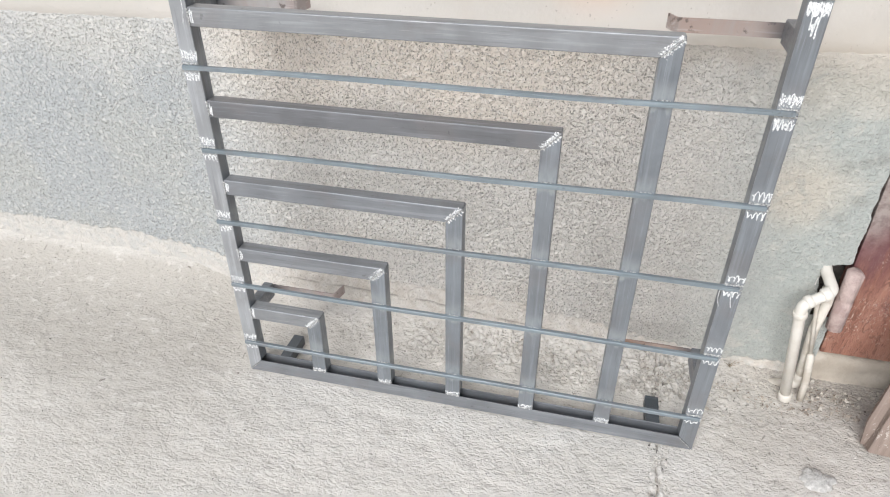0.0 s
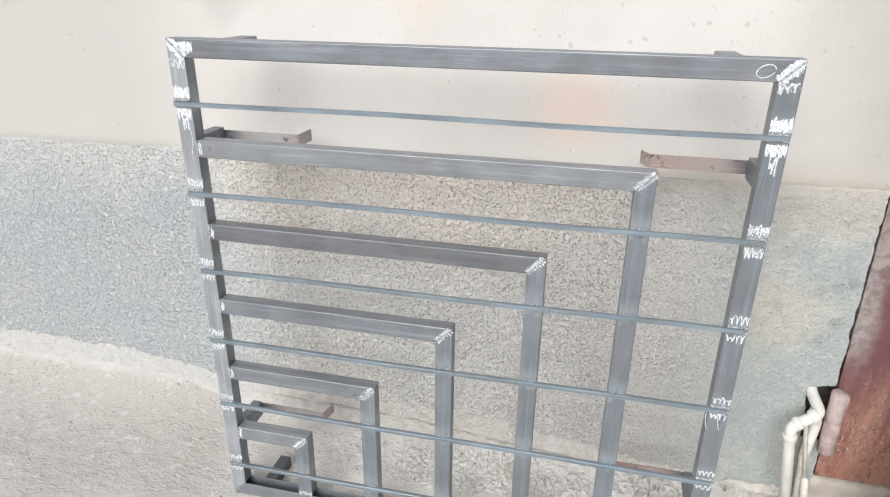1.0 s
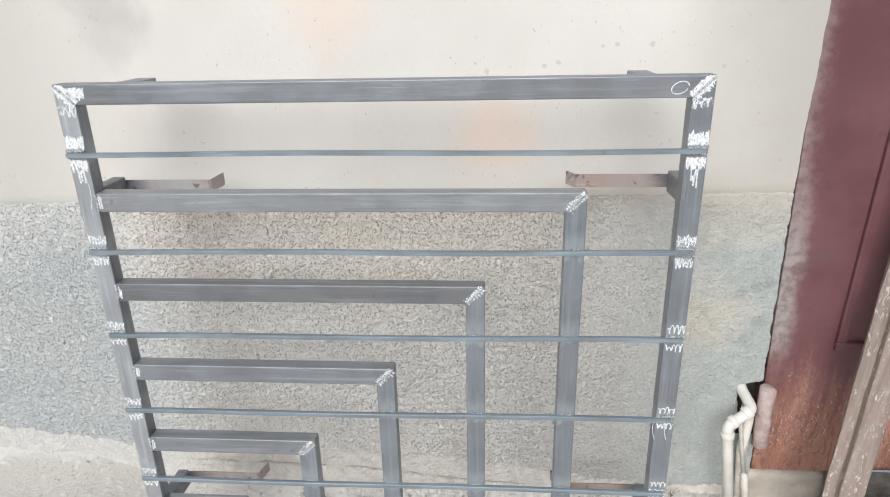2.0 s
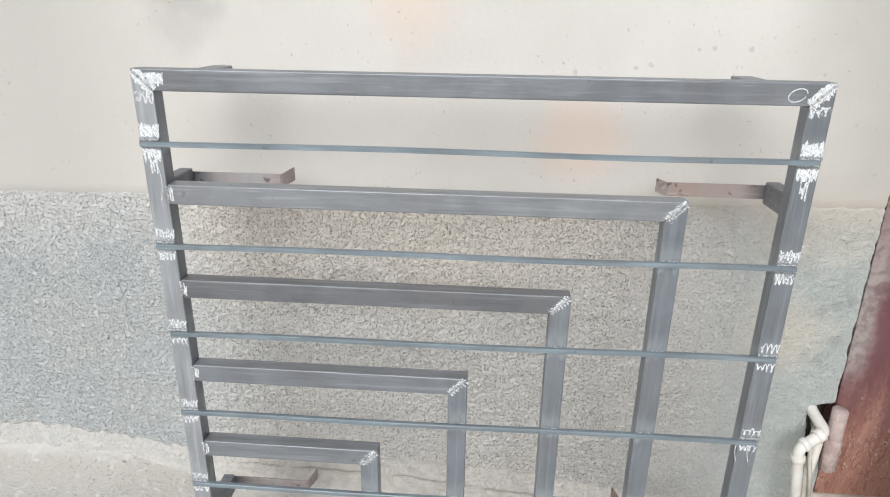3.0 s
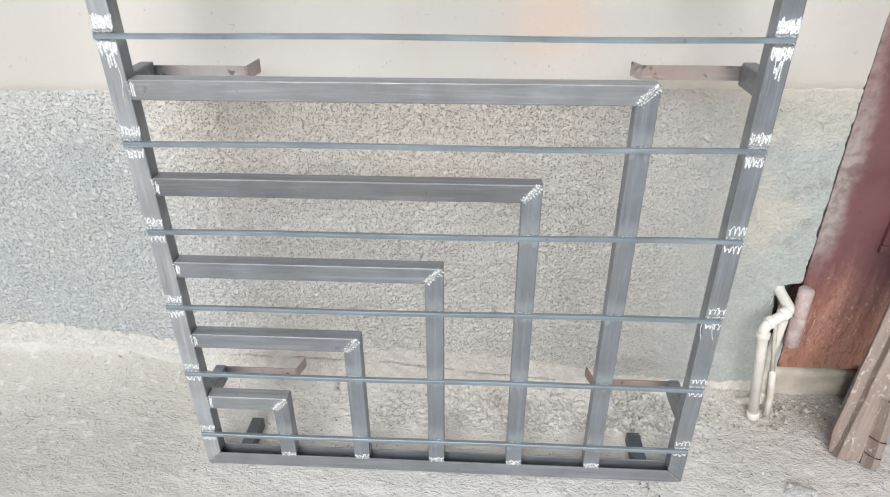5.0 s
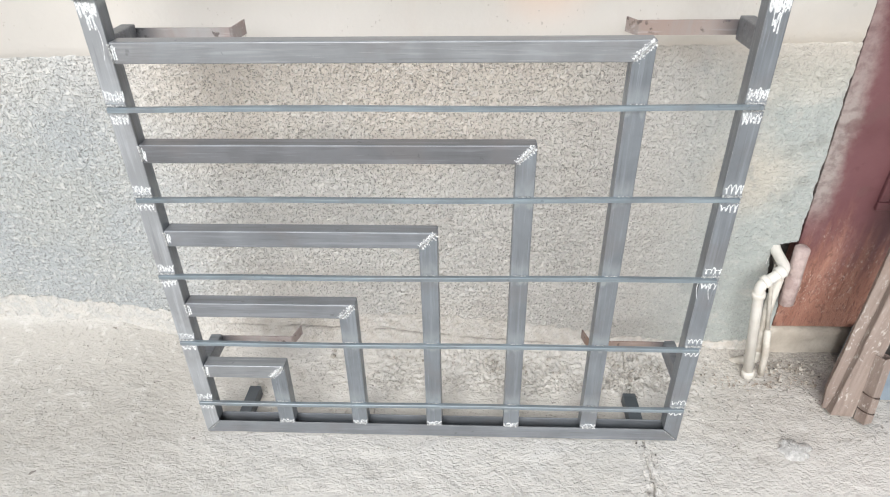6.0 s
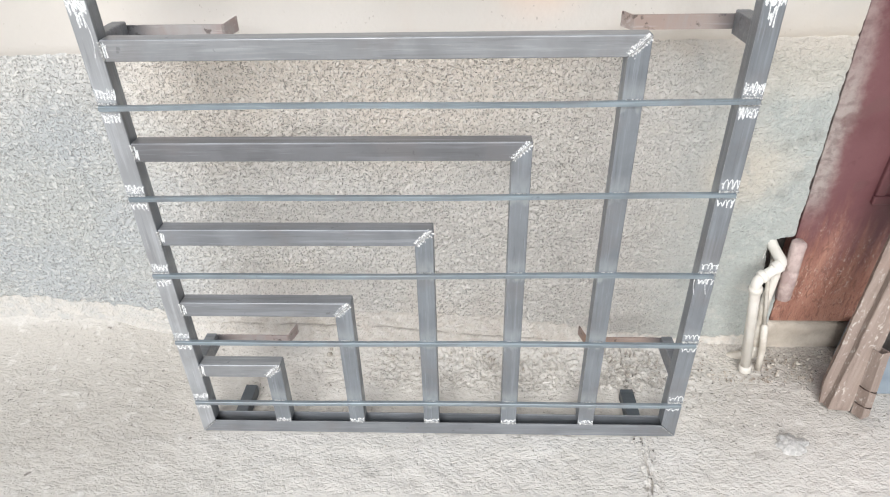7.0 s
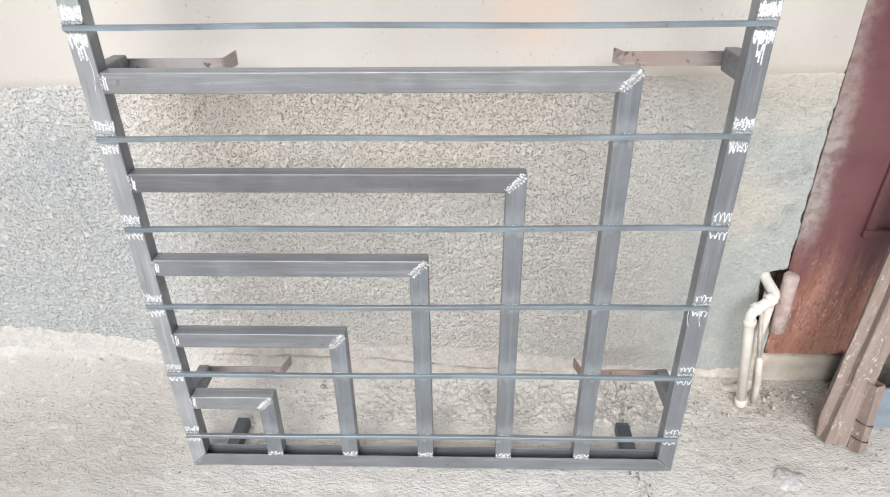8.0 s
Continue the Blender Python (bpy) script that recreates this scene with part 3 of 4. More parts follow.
def build_dado():
    """roughcast lower wall, each grain standing out, flaked off along its foot, with a broken hole by the door"""
    xs = np.concatenate([np.arange(-3.2, -1.6, 0.02), np.arange(-1.6, 0.755, 0.0033), np.arange(0.756, DOOR_X - 0.004, 0.0012), [DOOR_X - 0.003]])
    v = np.concatenate([np.arange(0, 0.262, 0.0038), np.arange(0.262, 0.482, 0.0014), np.arange(0.482, 0.998, 0.0038), [1.0]])
    x, k = np.meshgrid(xs, v)
    top = dado_top(x)
    z = -0.02 + k * (top + 0.02)
    x = x + jamb(z) * step(x, 0.70, 0.815)
    x = x + (x - jamb(z) > DOOR_X - 0.004) * (0.003 * field(z, z * 0, 0.018, 3, 3) + 0.001)
    foot = np.interp(x, [-1.12, -0.93, -0.70, -0.45, -0.20, 0.09, 0.335, 0.64, 0.82], [0.179, 0.163, 0.127, 0.13, 0.131, 0.118, 0.085, 0.040, 0.056])
    foot = foot + 0.008 * field(x, x * 0, 0.10, 3, 1) + 0.012 * field(x, z, 0.014, 2, 6)
    seam = np.interp(x, [-0.60, -0.20, 0.09, 0.34, 0.60], [0.085, 0.077, 0.045, 0.024, 0.012]) + 0.006 * field(x, x * 0, 0.05, 3, 4)
    seam = np.exp(-((z - seam) / 0.0028) ** 2) * step(field(x, x * 0, 0.06, 2, 9), -0.4, 0.1) * step(x, -0.62, -0.5) * step(-x, -0.62, -0.5)
    bare = 1 - step(z, foot - 0.004, foot + 0.004)
    calm = (0.22 + 0.78 * (1 - step(x, 0.05, 0.60))) * (0.45 + 0.55 * step(x, -0.85, -0.40))
    grains = np.maximum(field(x, z, 0.0085, 2, 7), -0.25) * 0.0052 * calm + 0.0016 * field(x, z, 0.05, 2, 8)
    proud = 0.004 - 0.0016 * step(x, 0.45, 0.65) + grains
    y = WALL_Y + 0.003 - np.where(bare > 0.5, 0.0016 * field(x, z, 0.03, 3, 3) + 0.0022 * np.maximum(field(x, z, 0.009, 2, 9), -0.3), proud)
    y = y + 0.012 * step(z, top - 0.004, top) + 0.004 * seam
    xc, zc = (x[:-1, :-1] + x[1:, 1:]) / 2, (z[:-1, :-1] + z[1:, 1:]) / 2
    wob = 0.004 * field(xc, zc, 0.022, 2, 5)
    left, upper = 0.779 + 0.10 * np.maximum(0.345 - zc, 0) + wob, 0.362 + 0.25 * np.maximum(xc - 0.80, 0) + wob
    keep = ~((xc > left) & (zc > 0.215) & (zc < upper))
    return tagged(sheet("wall_dado", np.stack([x, y, z], -1), ROUGHCAST, (("bare", bare), ("seam", seam)), keep), "grey-beige roughcast lower wall with a flaked foot and a broken hole", "wall", kind="structure")


def build_upper_wall():
    """smooth plaster above the roughcast; its underside sits on the dado's top edge"""
    bm = bmesh.new()
    xs = list(np.arange(-3.2, DOOR_X, 0.05)) + [DOOR_X]
    zs = [0.0] + list(np.linspace(0.012, 1.2, 110)) + list(np.linspace(1.25, 2.4, 20))
    rows = []
    for dz in zs:
        row = []
        for x in xs:
            jag = 0.003 * float(field(np.array(dz), np.array(0.0), 0.03, 3, 3)) if x == DOOR_X else 0
            z = 0.808 + 0.0135 * x + dz
            jag += float(jamb(z)) * min(1, max(0, (x - 0.60) / 0.2))
            back = 0.010 if dz == 0 else 0.004 if dz < 0.02 else 0
            row.append(bm.verts.new((x + jag, WALL_Y + back + 0.002 * float(field(np.array(x), np.array(z), 0.4, 2, 2)), z)))
        rows.append(row)
    for a, b in zip(rows, rows[1:]):
        for i in range(len(xs) - 1):
            bm.faces.new((a[i], a[i + 1], b[i + 1], b[i]))
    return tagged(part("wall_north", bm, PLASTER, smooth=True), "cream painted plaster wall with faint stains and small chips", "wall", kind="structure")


build_ground()
build_dado()
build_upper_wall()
rim = rounded([(0.777, 0.284, 0.235), (0.777, 0.284, 0.358), (0.792, 0.284, 0.363), (0.832, 0.285, 0.372)], 0.006, 4)
rim = [p.lerp(q, k / 6) for p, q in zip(rim, rim[1:]) for k in range(6)]
bm = sweep(bmesh.new(), rim, [0.0036 + 0.0016 * noise.noise(p * 120) for p in rim], 8)
for v in bm.verts:
    v.co += Vector((1, 1, 1)) * 0.0014 * noise.noise(v.co * 210)
tagged(part("trim_hole_rim", bm, MORTAR, smooth=True), "broken pale cement rim of the hole in the wall", "rim", kind="structure")
tagged(part("wall_core", block(-3.2, 0.76, WALL_Y + 0.02, WALL_Y + 0.24, -0.1, 3.19), PLASTER), "thick masonry behind the plaster", "wall", kind="structure")
# dark colour stands in for the shade inside hole and crack
tagged(part("wall_core", block(0.762, 0.93, WALL_Y + 0.07, WALL_Y + 0.23, -0.1, 2.11), SOIL_SHADE), "masonry behind the broken hole and the crack, coloured dark for their shade", "wall", kind="structure")
tagged(part("wall_lintel", block(DOOR_X + 0.004, 3.0, WALL_Y, WALL_Y + 0.24, 2.12, 3.19), PLASTER), "cream plastered wall over the door", "wall", kind="structure")
tagged(part("wall_east", block(1.76, 3.0, WALL_Y, WALL_Y + 0.24, -0.1, 2.118), PLASTER), "cream plastered wall beyond the door", "wall", kind="structure")


def build_sill():
    bm = bmesh.new()
    n, m = 60, 8
    rows = []
    for j in range(m + 1):
        row = []
        for i in range(n + 1):
            x, k = 0.826 + 0.93 * i / n, j / m
            z, y = -0.02 + 0.104 * min(k * 1.5, 1), 0.302 if k < 0.667 else 0.302 + 0.25 * (k - 0.667)
            e = noise.noise(Vector((x * 18, z * 30, 1))) * 0.006 + noise.noise(Vector((x * 60, z * 80, 4))) * 0.003
            worn = min(1, max(0, (x - 0.915) / 0.03)) * (0.006 + 0.016 * abs(noise.noise(Vector((x * 16, 2, 5))))) * min(k * 1.5, 1)
            row.append(bm.verts.new((x, y - e, z + 0.5 * e * (k > 0.5) - worn)))
        rows.append(row)
    for a, b in zip(rows, rows[1:]):
        for i in range(n):
            bm.faces.new((a[i], a[i + 1], b[i + 1], b[i]))
    return tagged(part("door_sill", bm, SILL, smooth=True), "rough beige cement sill under the maroon door", "sill", kind="structure")


build_sill()
# added dark block: the shade in the gap under the door
tagged(part("wall_gap_shade", block(0.932, 1.755, 0.345, 0.50, -0.1, 0.30), SOIL_SHADE), "added dark block that gives the gap under the door its shade", "wall", kind="structure")


def build_door():
    """painted steel door with raised panel mouldings, a folded edge and a cement-spattered hinge barrel"""
    door = thing("door_1", "closed maroon steel door, rusted brown along its lower edge", "door", kind="structure")
    leaf = part("leaf", solid(bmesh.new(), [(0.8495, 0.287, 0.1), (1.74, 0.287, 0.1), (1.74, 0.327, 0.1), (0.8495, 0.327, 0.1), (0.7675, 0.287, 2.1), (1.74, 0.287, 2.1), (1.74, 0.327, 2.1), (0.7675, 0.327, 2.1)], 0.002), DOOR, door)
    for z0, z1 in ((0.455, 0.98), (1.12, 1.95)):
        for x0, x1 in ((0.972, 1.60),):
            for a in ((x0, x1, z0, z0 + 0.022), (x0, x1, z1 - 0.022, z1), (x0, x0 + 0.022, z0 + 0.022, z1 - 0.022), (x1 - 0.022, x1, z0 + 0.022, z1 - 0.022)):
                part("panel_moulding", block(a[0], a[1], 0.277, 0.290, a[2], a[3], 0.004), DOOR, leaf)
    bm = bmesh.new()
    pts = [(0.8395, 0.254, 0.203), (0.8395, 0.254, 0.207), (0.837, 0.256, 0.288), (0.8365, 0.256, 0.291), (0.836, 0.256, 0.294), (0.8335, 0.259, 0.366), (0.8335, 0.259, 0.370)]
    sweep(bm, pts, [0.013, 0.0175, 0.0175, 0.0155, 0.0175, 0.0165, 0.012], 18)
    for v in bm.verts:
        v.co += Vector((1, 1, 0)) * 0.0012 * noise.noise(v.co * 90)
    part("hinge_barrel", bm, HINGE, door, "cement-spattered pinkish hinge barrel", smooth=True)
    part("hinge_leaf", block(0.842, 0.862, 0.268, 0.292, 0.21, 0.350, 0.002), HINGE, door)
    return door


build_door()


# ---- the welded grille ----
W, TUBE, DEEP = 1.1, 0.0358, 0.031
grille = thing("window_grille", "unpainted square steel window grille with stepped corner tubes, standing on concrete", "grille", pose(0, 0, 0.002, -3.0))
ELLS = [(0.829, 0.8265), (0.669, 0.6645), (0.508, 0.5035), (0.351, 0.345), (0.194, 0.1885)]
RODS = [(0.8945, 0.8935), (0.728, 0.7305), (0.569, 0.575), (0.411, 0.417), (0.2535, 0.2565), (0.0905, 0.0955)]
L, R, TOP, LOW = -0.5535, 0.553, 1.1015, -0.0035


def flat_tube(name, corners, material, label="", whitish=False):
    """a flattened square tube with rounded edges; corners: four (x, z) of its front outline"""
    bm = bmesh.new()
    solid(bm, [(x, 0, z) for x, z in corners] + [(x, DEEP, z) for x, z in corners], 0.0024, 3)
    bm.normal_update()
    for f in bm.faces:
        front, side = -f.normal.y, max(abs(f.normal.x), abs(f.normal.z))
        # bevels round the front get the painted highlight
        if 0.3 < front < 0.95 and side < 0.95:
            f.material_index = 1
        elif whitish and front >= 0.95:
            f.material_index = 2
    ob = part(name, bm, material, grille, label)
    ob.data.materials.append(EDGE_STEEL)
    if whitish:
        ob.data.materials.append(STEEL_SHEEN)
    return ob


# outer frame, mitred at the corners
T, g = TUBE, 0.0004
B, H = LOW + T, TOP - T


def channel():
    """the bottom rail: an open channel, its ends cut to the mitre"""
    bm, w = bmesh.new(), 0.0026
    prof = [(0.0, LOW), (DEEP, LOW), (DEEP, B), (DEEP - w, B), (DEEP - w, LOW + w), (w, LOW + w), (w, B), (0.0, B)]
    a = [bm.verts.new((L + (z - LOW), y, z)) for y, z in prof]
    b = [bm.verts.new((R - (z - LOW), y, z)) for y, z in prof]
    for k in range(8):
        bm.faces.new((a[k], b[k], b[(k + 1) % 8], a[(k + 1) % 8]))
    for ring in (a, b):
        bm.faces.new([ring[k] for k in (0, 1, 4, 5)]), bm.faces.new([ring[k] for k in (1, 2, 3, 4)]), bm.faces.new([ring[k] for k in (5, 6, 7, 0)])
    bmesh.ops.recalc_face_normals(bm, faces=bm.faces)
    bmesh.ops.bevel(bm, geom=[e for e in bm.edges if abs(e.verts[0].co.x - e.verts[1].co.x) > 0.5], offset=0.0009, segments=2, affect="EDGES", profile=0.5)
    part("bottom_rail", bm, STEEL_X, grille, "open steel channel at the foot")


channel()
flat_tube("top_rail", [(L + T, H), (R - T, H), (R, TOP), (L, TOP)], STEEL_X)
# this stile's front face takes the paler steel in place of a reflection
flat_tube("stile", [(L, LOW + g), (L + T, B + g), (L + T, H - g), (L, TOP - g)], STEEL_Z, "steel stile with reflected light put into its paler front", True)
flat_tube("stile", [(R - T, B + g), (R, LOW + g), (R, TOP - g), (R - T, H - g)], STEEL_Z)
for (u, v), tone in zip(ELLS, (STEEL_PALE, STEEL_DEEP, STEEL_X, STEEL_X, STEEL_PALE)):
    x, z = (u - 0.5) * W, v * W
    flat_tube("cross_tube", [(L + T + g, z - T), (x - T, z - T), (x, z), (L + T + g, z)], tone)
    flat_tube("upright_tube", [(x - T, B + g), (x, B + g), (x, z - g), (x - T, z - T - g)], STEEL_Z)


def rod(zl, zr, shift):
    bm = bmesh.new()
    n, h, d = 24, 0.0041, 0.0086
    rings = []
    for i in range(n + 1):
        k = i / n
        x, z = -0.549 + shift + 1.095 * k, zl + (zr - zl) * k - 0.003 + 0.0012 * math.sin(k * 9 + zl * 30)
        ring = []
        for a, b in ((-1, -1), (-0.7, -1), (1, -1), (1, 1), (-0.7, 1), (-1, 0.72), (-1, -0.72)):
            ring.append((x, -d / 2 + a * d / 2, z + b * h))
        rings.append([bm.verts.new(c) for c in ring])
    for a, b in zip(rings, rings[1:]):
        for k in range(7):
            bm.faces.new((a[k], b[k], b[(k + 1) % 7], a[(k + 1) % 7]))
    bm.faces.new(rings[0]), bm.faces.new(list(reversed(rings[-1])))
    bmesh.ops.recalc_face_normals(bm, faces=bm.faces)
    part("rod", bm, ROD_STEEL, grille, "thin bluish square steel rod")


for i, (a, b) in enumerate(RODS):
    rod(a * W, b * W, 0.0015 * (i % 3 - 1))


def bracket(side, z, y_strip, material, lift, bend=0.036):
    """a short tube behind the stile that carries a flat strip with a bent end"""
    s = side
    x0, x1 = sorted((s * (R - 0.006), s * (R - 0.031)))
    arm = part("bracket_arm", block(x0, x1, DEEP + 0.0005, y_strip, z - 0.020, z + 0.020, 0.0025), STEEL_X, grille)
    bm = bmesh.new()
    xa, xb, xc = s * (R - 0.012), s * 0.352, s * 0.338
    ya, yb = y_strip + 0.0005, y_strip + bend
    line = [(xa, ya), (s * 0.45, ya + 0.001), (xb + s * 0.004, ya), (xb, ya + 0.003), ((xb + xc) / 2, (ya + yb) / 2), (xc, yb)]
    th = 0.003
    front = []
    for i, (x, y) in enumerate(line):
        up = 0.003 * max(0, i - 3) * lift
        nx, ny = (0, 1) if i < 3 else (-s * 0.93, 0.36)
        if i == 3:
            nx, ny = -s * 0.55, 0.83
        h = 0.0125
        front.append([bm.verts.new(c) for c in ((x, y, z - h + up), (x, y, z + h + up), (x + nx * -th, y + ny * th, z + h + up), (x + nx * -th, y + ny * th, z - h + up))])
    for a, b in zip(front, front[1:]):
        for k in range(4):
            bm.faces.new((a[k], a[(k + 1) % 4], b[(k + 1) % 4], b[k]))
    bm.faces.new(front[0]), bm.faces.new(list(reversed(front[-1])))
    bmesh.ops.recalc_face_normals(bm, faces=bm.faces)
    part("bracket_strip", bm, material, arm, "flat steel strip with a bent end")


bracket(-1, 0.893, 0.110, STRIP_STEEL, 1)
bracket(1, 0.901, 0.110, STRIP_RUST, 0.4, 0.020)
bracket(-1, 0.172, 0.126, STRIP_STEEL, 1)
bracket(1, 0.172, 0.126, STRIP_BROWN, 1)
# the two lower stubs take a darker steel than the upper ones
for x, z, reach, half in ((-0.466, 0.002, 0.118, 0.0145), (0.462, 0.002, 0.116, 0.0155), (-0.448, TOP - 0.031, 0.122, 0.018), (0.454, TOP - 0.031, 0.122, 0.018)):
    part("spacer_stub", block(x - half, x + half, DEEP + 0.0005, reach, z, z + 0.029, 0.0022), DARK_STEEL if z < 0.1 else STEEL_X, grille)


# ---- welds and chalk on the grille ----
def bead(p, q, size=0.0032, seed=0):
    """an uneven row of weld ripples between two points of the front"""
    rnd = random.Random(seed)
    p, q = Vector(p), Vector(q)
    n = max(4, int((q - p).length / (size * 1.15)))
    pts, rad = [], []
    for i in range(n * 2 + 1):
        c = p.lerp(q, i / (2 * n)) + Vector((rnd.uniform(-1, 1), 0, rnd.uniform(-1, 1))) * size * 0.35
        pts.append(c), rad.append(size * (1.0 if i % 2 else 0.68) * rnd.uniform(0.75, 1.2))
    bm = sweep(bmesh.new(), pts, rad, 7)
    part("weld_bead", bm, WELD, grille, smooth=True)


def chalk(cx, cz, w, h, strokes, seed, y=0.0, lean=0.0):
    """a looping chalk scrawl rubbed on the steel, too rough to be read"""
    rnd = random.Random(seed)
    bm = bmesh.new()
    turns = max(3, int(strokes * 0.5))
    tall = [rnd.uniform(0.3, 1.0) for _ in range(turns + 2)]
    sink = [rnd.uniform(-0.35, 0.35) for _ in range(turns + 2)]
    wide = [rnd.choice((rnd.uniform(-0.15, 0.15), rnd.uniform(0.1, 0.45))) for _ in range(turns + 2)]
    c, q = math.cos(lean), math.sin(lean)
    line, steps = [], turns * 10
    for i in range(steps + 1):
        u = i / 10
        k, f = int(u), u - int(u)
        a, b = tall[k] + (tall[k + 1] - tall[k]) * f, wide[k] + (wide[k + 1] - wide[k]) * f
        dx = -w / 2 + w * i / steps + b * w / turns * math.sin(2 * math.pi * u)
        dz = h / 2 * (a * math.cos(2 * math.pi * u) + (1 - a) * (sink[k] + (sink[k + 1] - sink[k]) * f) * 2)
        px, pz = cx + dx * c - dz * q, cz + dx * q + dz * c
        line.append(Vector((min(max(px, L + 0.002), R - 0.002), 0, min(max(pz, LOW + 0.002), TOP - 0.002))))
    rows = []
    for i, p in enumerate(line):
        d = (line[min(i + 1, len(line) - 1)] - line[max(i - 1, 0)])
        d = d.normalized() if d.length > 1e-7 else Vector((0, 0, 1))
        ww, up = rnd.uniform(0.0006, 0.0017), rnd.uniform(0.0003, 0.0008)
        rows.append([bm.verts.new((p.x + d.z * t * ww, y - e, p.z - d.x * t * ww)) for t, e in ((-1, 0.0001), (-0.5, up), (0.5, up), (1, 0.0001))])
    for m, n in zip(rows, rows[1:]):
        for k in range(3):
            bm.faces.new((m[k], m[k + 1], n[k + 1], n[k]))
    part("chalk_mark", bm, CHALK, grille, "white chalk scrawl")


def rub(cx, cz, w, h, seed, material, ragged=0.5, lean=0.0, hang=-1):
    """a patch where chalk was rubbed flat on the steel: uneven runs side by side, thin and broken"""
    rnd = random.Random(seed)
    bm, rows, n = bmesh.new(), [], max(5, int(w / 0.0016))
    c, q = math.cos(lean), math.sin(lean)
    for i in range(n + 1):
        x = -w / 2 + w * i / n
        lo, hi = -h / 2, h / 2
        if hang < 0:
            lo += h * ragged * rnd.random() ** 2
            hi -= h * 0.15 * rnd.random()
        else:
            hi -= h * ragged * rnd.random() ** 2
            lo += h * 0.15 * rnd.random()
        row = []
        for z in (lo, (lo + hi) / 2, hi):
            px, pz = cx + x * c - z * q, cz + x * q + z * c
            row.append(bm.verts.new((min(max(px, L + 0.002), R - 0.002), -0.0005, min(max(pz, LOW + 0.002), TOP - 0.002))))
        rows.append(row)
    for m, k in zip(rows, rows[1:]):
        bm.faces.new((m[0], k[0], k[1], m[1])), bm.faces.new((m[1], k[1], k[2], m[2]))
    bmesh.ops.recalc_face_normals(bm, faces=bm.faces)
    part("chalk_mark", bm, material, grille, "white chalk rubbed on steel")


seed = 1
for i, (a, b) in enumerate(RODS):
    big = (1.25, 1.15, 1.0, 1.0, 0.8, 0.8)[i]
    for x, v in ((L + T / 2, a), (R - T / 2, b)):
        z = v * W
        few = (1.3, 1.2, 0.9, 0.9, 0.8, 0.8)[i]
        chalk(x + 0.002, z + 0.006 + 0.010 * big, 0.034, 0.020 * big, int(11 * few), seed)
        chalk(x, z - 0.012 - 0.010 * big, 0.032, 0.019 * big, int(9 * few), seed + 1)
        if i < 2 or x < 0:
            rub(x, z + 0.006 + 0.009 * big, 0.033, 0.020 * big, seed + 2, CHALK_RUB if i < 1 else CHALK_FAINT, 0.5, 0.0, 1)
            rub(x, z - 0.012 - 0.009 * big, 0.032, 0.018 * big, seed + 4, CHALK_RUB if i < 1 else CHALK_FAINT, 0.8, 0.0, -1)
        bead((x - 0.017, -0.001, z + 0.0022), (x + 0.017, -0.001, z + 0.0022), 0.0030, seed)
        bead((x - 0.017, -0.001, z - 0.0082), (x + 0.017, -0.001, z - 0.0082), 0.0026, seed + 3)
        seed += 7
for i, (u, v) in enumerate(ELLS):
    x, z = (u - 0.5) * W, v * W
    bead((x - T + 0.002, -0.0005, z - T + 0.002), (x - 0.002, -0.0005, z - 0.002), 0.0026, 300 + i)
    chalk(x - T * 0.5, z - T * 0.5, 0.042, 0.015, 14, 320 + i, lean=math.pi / 4)
    rub(x - T * 0.5, z - T * 0.5, 0.044, 0.020, 330 + i, CHALK_FAINT, 0.6, math.pi / 4)
    bead((L + T + 0.001, -0.0005, z - T + 0.003), (L + T + 0.001, -0.0005, z - 0.003), 0.0024, 340 + i)
    chalk(L + T + 0.004, z - T / 2, 0.012, 0.032, 5, 360 + i)
    bead((x - T + 0.003, -0.0005, T + 0.001), (x - 0.003, -0.0005, T + 0.001), 0.0024, 380 + i)
    chalk(x - T / 2, T + 0.002, 0.034, 0.018, 7, 400 + i)
    rub(x - T / 2, T + 0.004, 0.034, 0.018, 420 + i, CHALK_FAINT, 0.7, 0.0, 1)
    for k, (a, b) in enumerate(RODS):
        rz = (a + (b - a) * u) * W - 0.003
        if rz < z - T:
            bead((x - T + 0.006, -0.001, rz + 0.0047), (x - 0.006, -0.001, rz + 0.0047), 0.0014, 500 + 10 * i + k)
            bead((x - T + 0.006, -0.001, rz - 0.0047), (x - 0.006, -0.001, rz - 0.0047), 0.0014, 560 + 10 * i + k)
# the corners of the frame: thick chalk at the top, plain beads below
for s, k in ((-1, 700), (1, 720)):
    bead((s * (R - 0.002), -0.0005, TOP - 0.002), (s * (R - T + 0.002), -0.0005, H + 0.002), 0.0026, k)
    bead((s * (R - 0.002), -0.0005, LOW + 0.002), (s * (R - T + 0.002), -0.0005, B - 0.002), 0.0014, k + 1)
    chalk(s * (R - T * 0.52), TOP - T * 0.52, 0.046, 0.020, 34, k + 2, lean=s * math.pi / 4)
    rub(s * (R - T * 0.50), TOP - T * 0.50, 0.048, 0.024, k + 11, CHALK_RUB, 0.5, s * math.pi / 4)
    if s < 0:
        chalk(s * (R - T * 1.05), TOP - T * 0.45, 0.034, 0.020, 18, k + 9)
        rub(s * (R - T * 1.05), TOP - T * 0.48, 0.030, 0.024, k + 12, CHALK_RUB, 0.5)
    rub(s * (R - T * 0.5), W - T * 1.2, 0.032, 0.020, k + 13, CHALK_FAINT, 0.8)
    chalk(s * (R - T * 0.55), W - T * 1.25, 0.030, 0.026, 6, k + 3)
    chalk(s * (R - T * 0.5), 0.86 * W - 0.01, 0.014, 0.045, 3, k + 5)
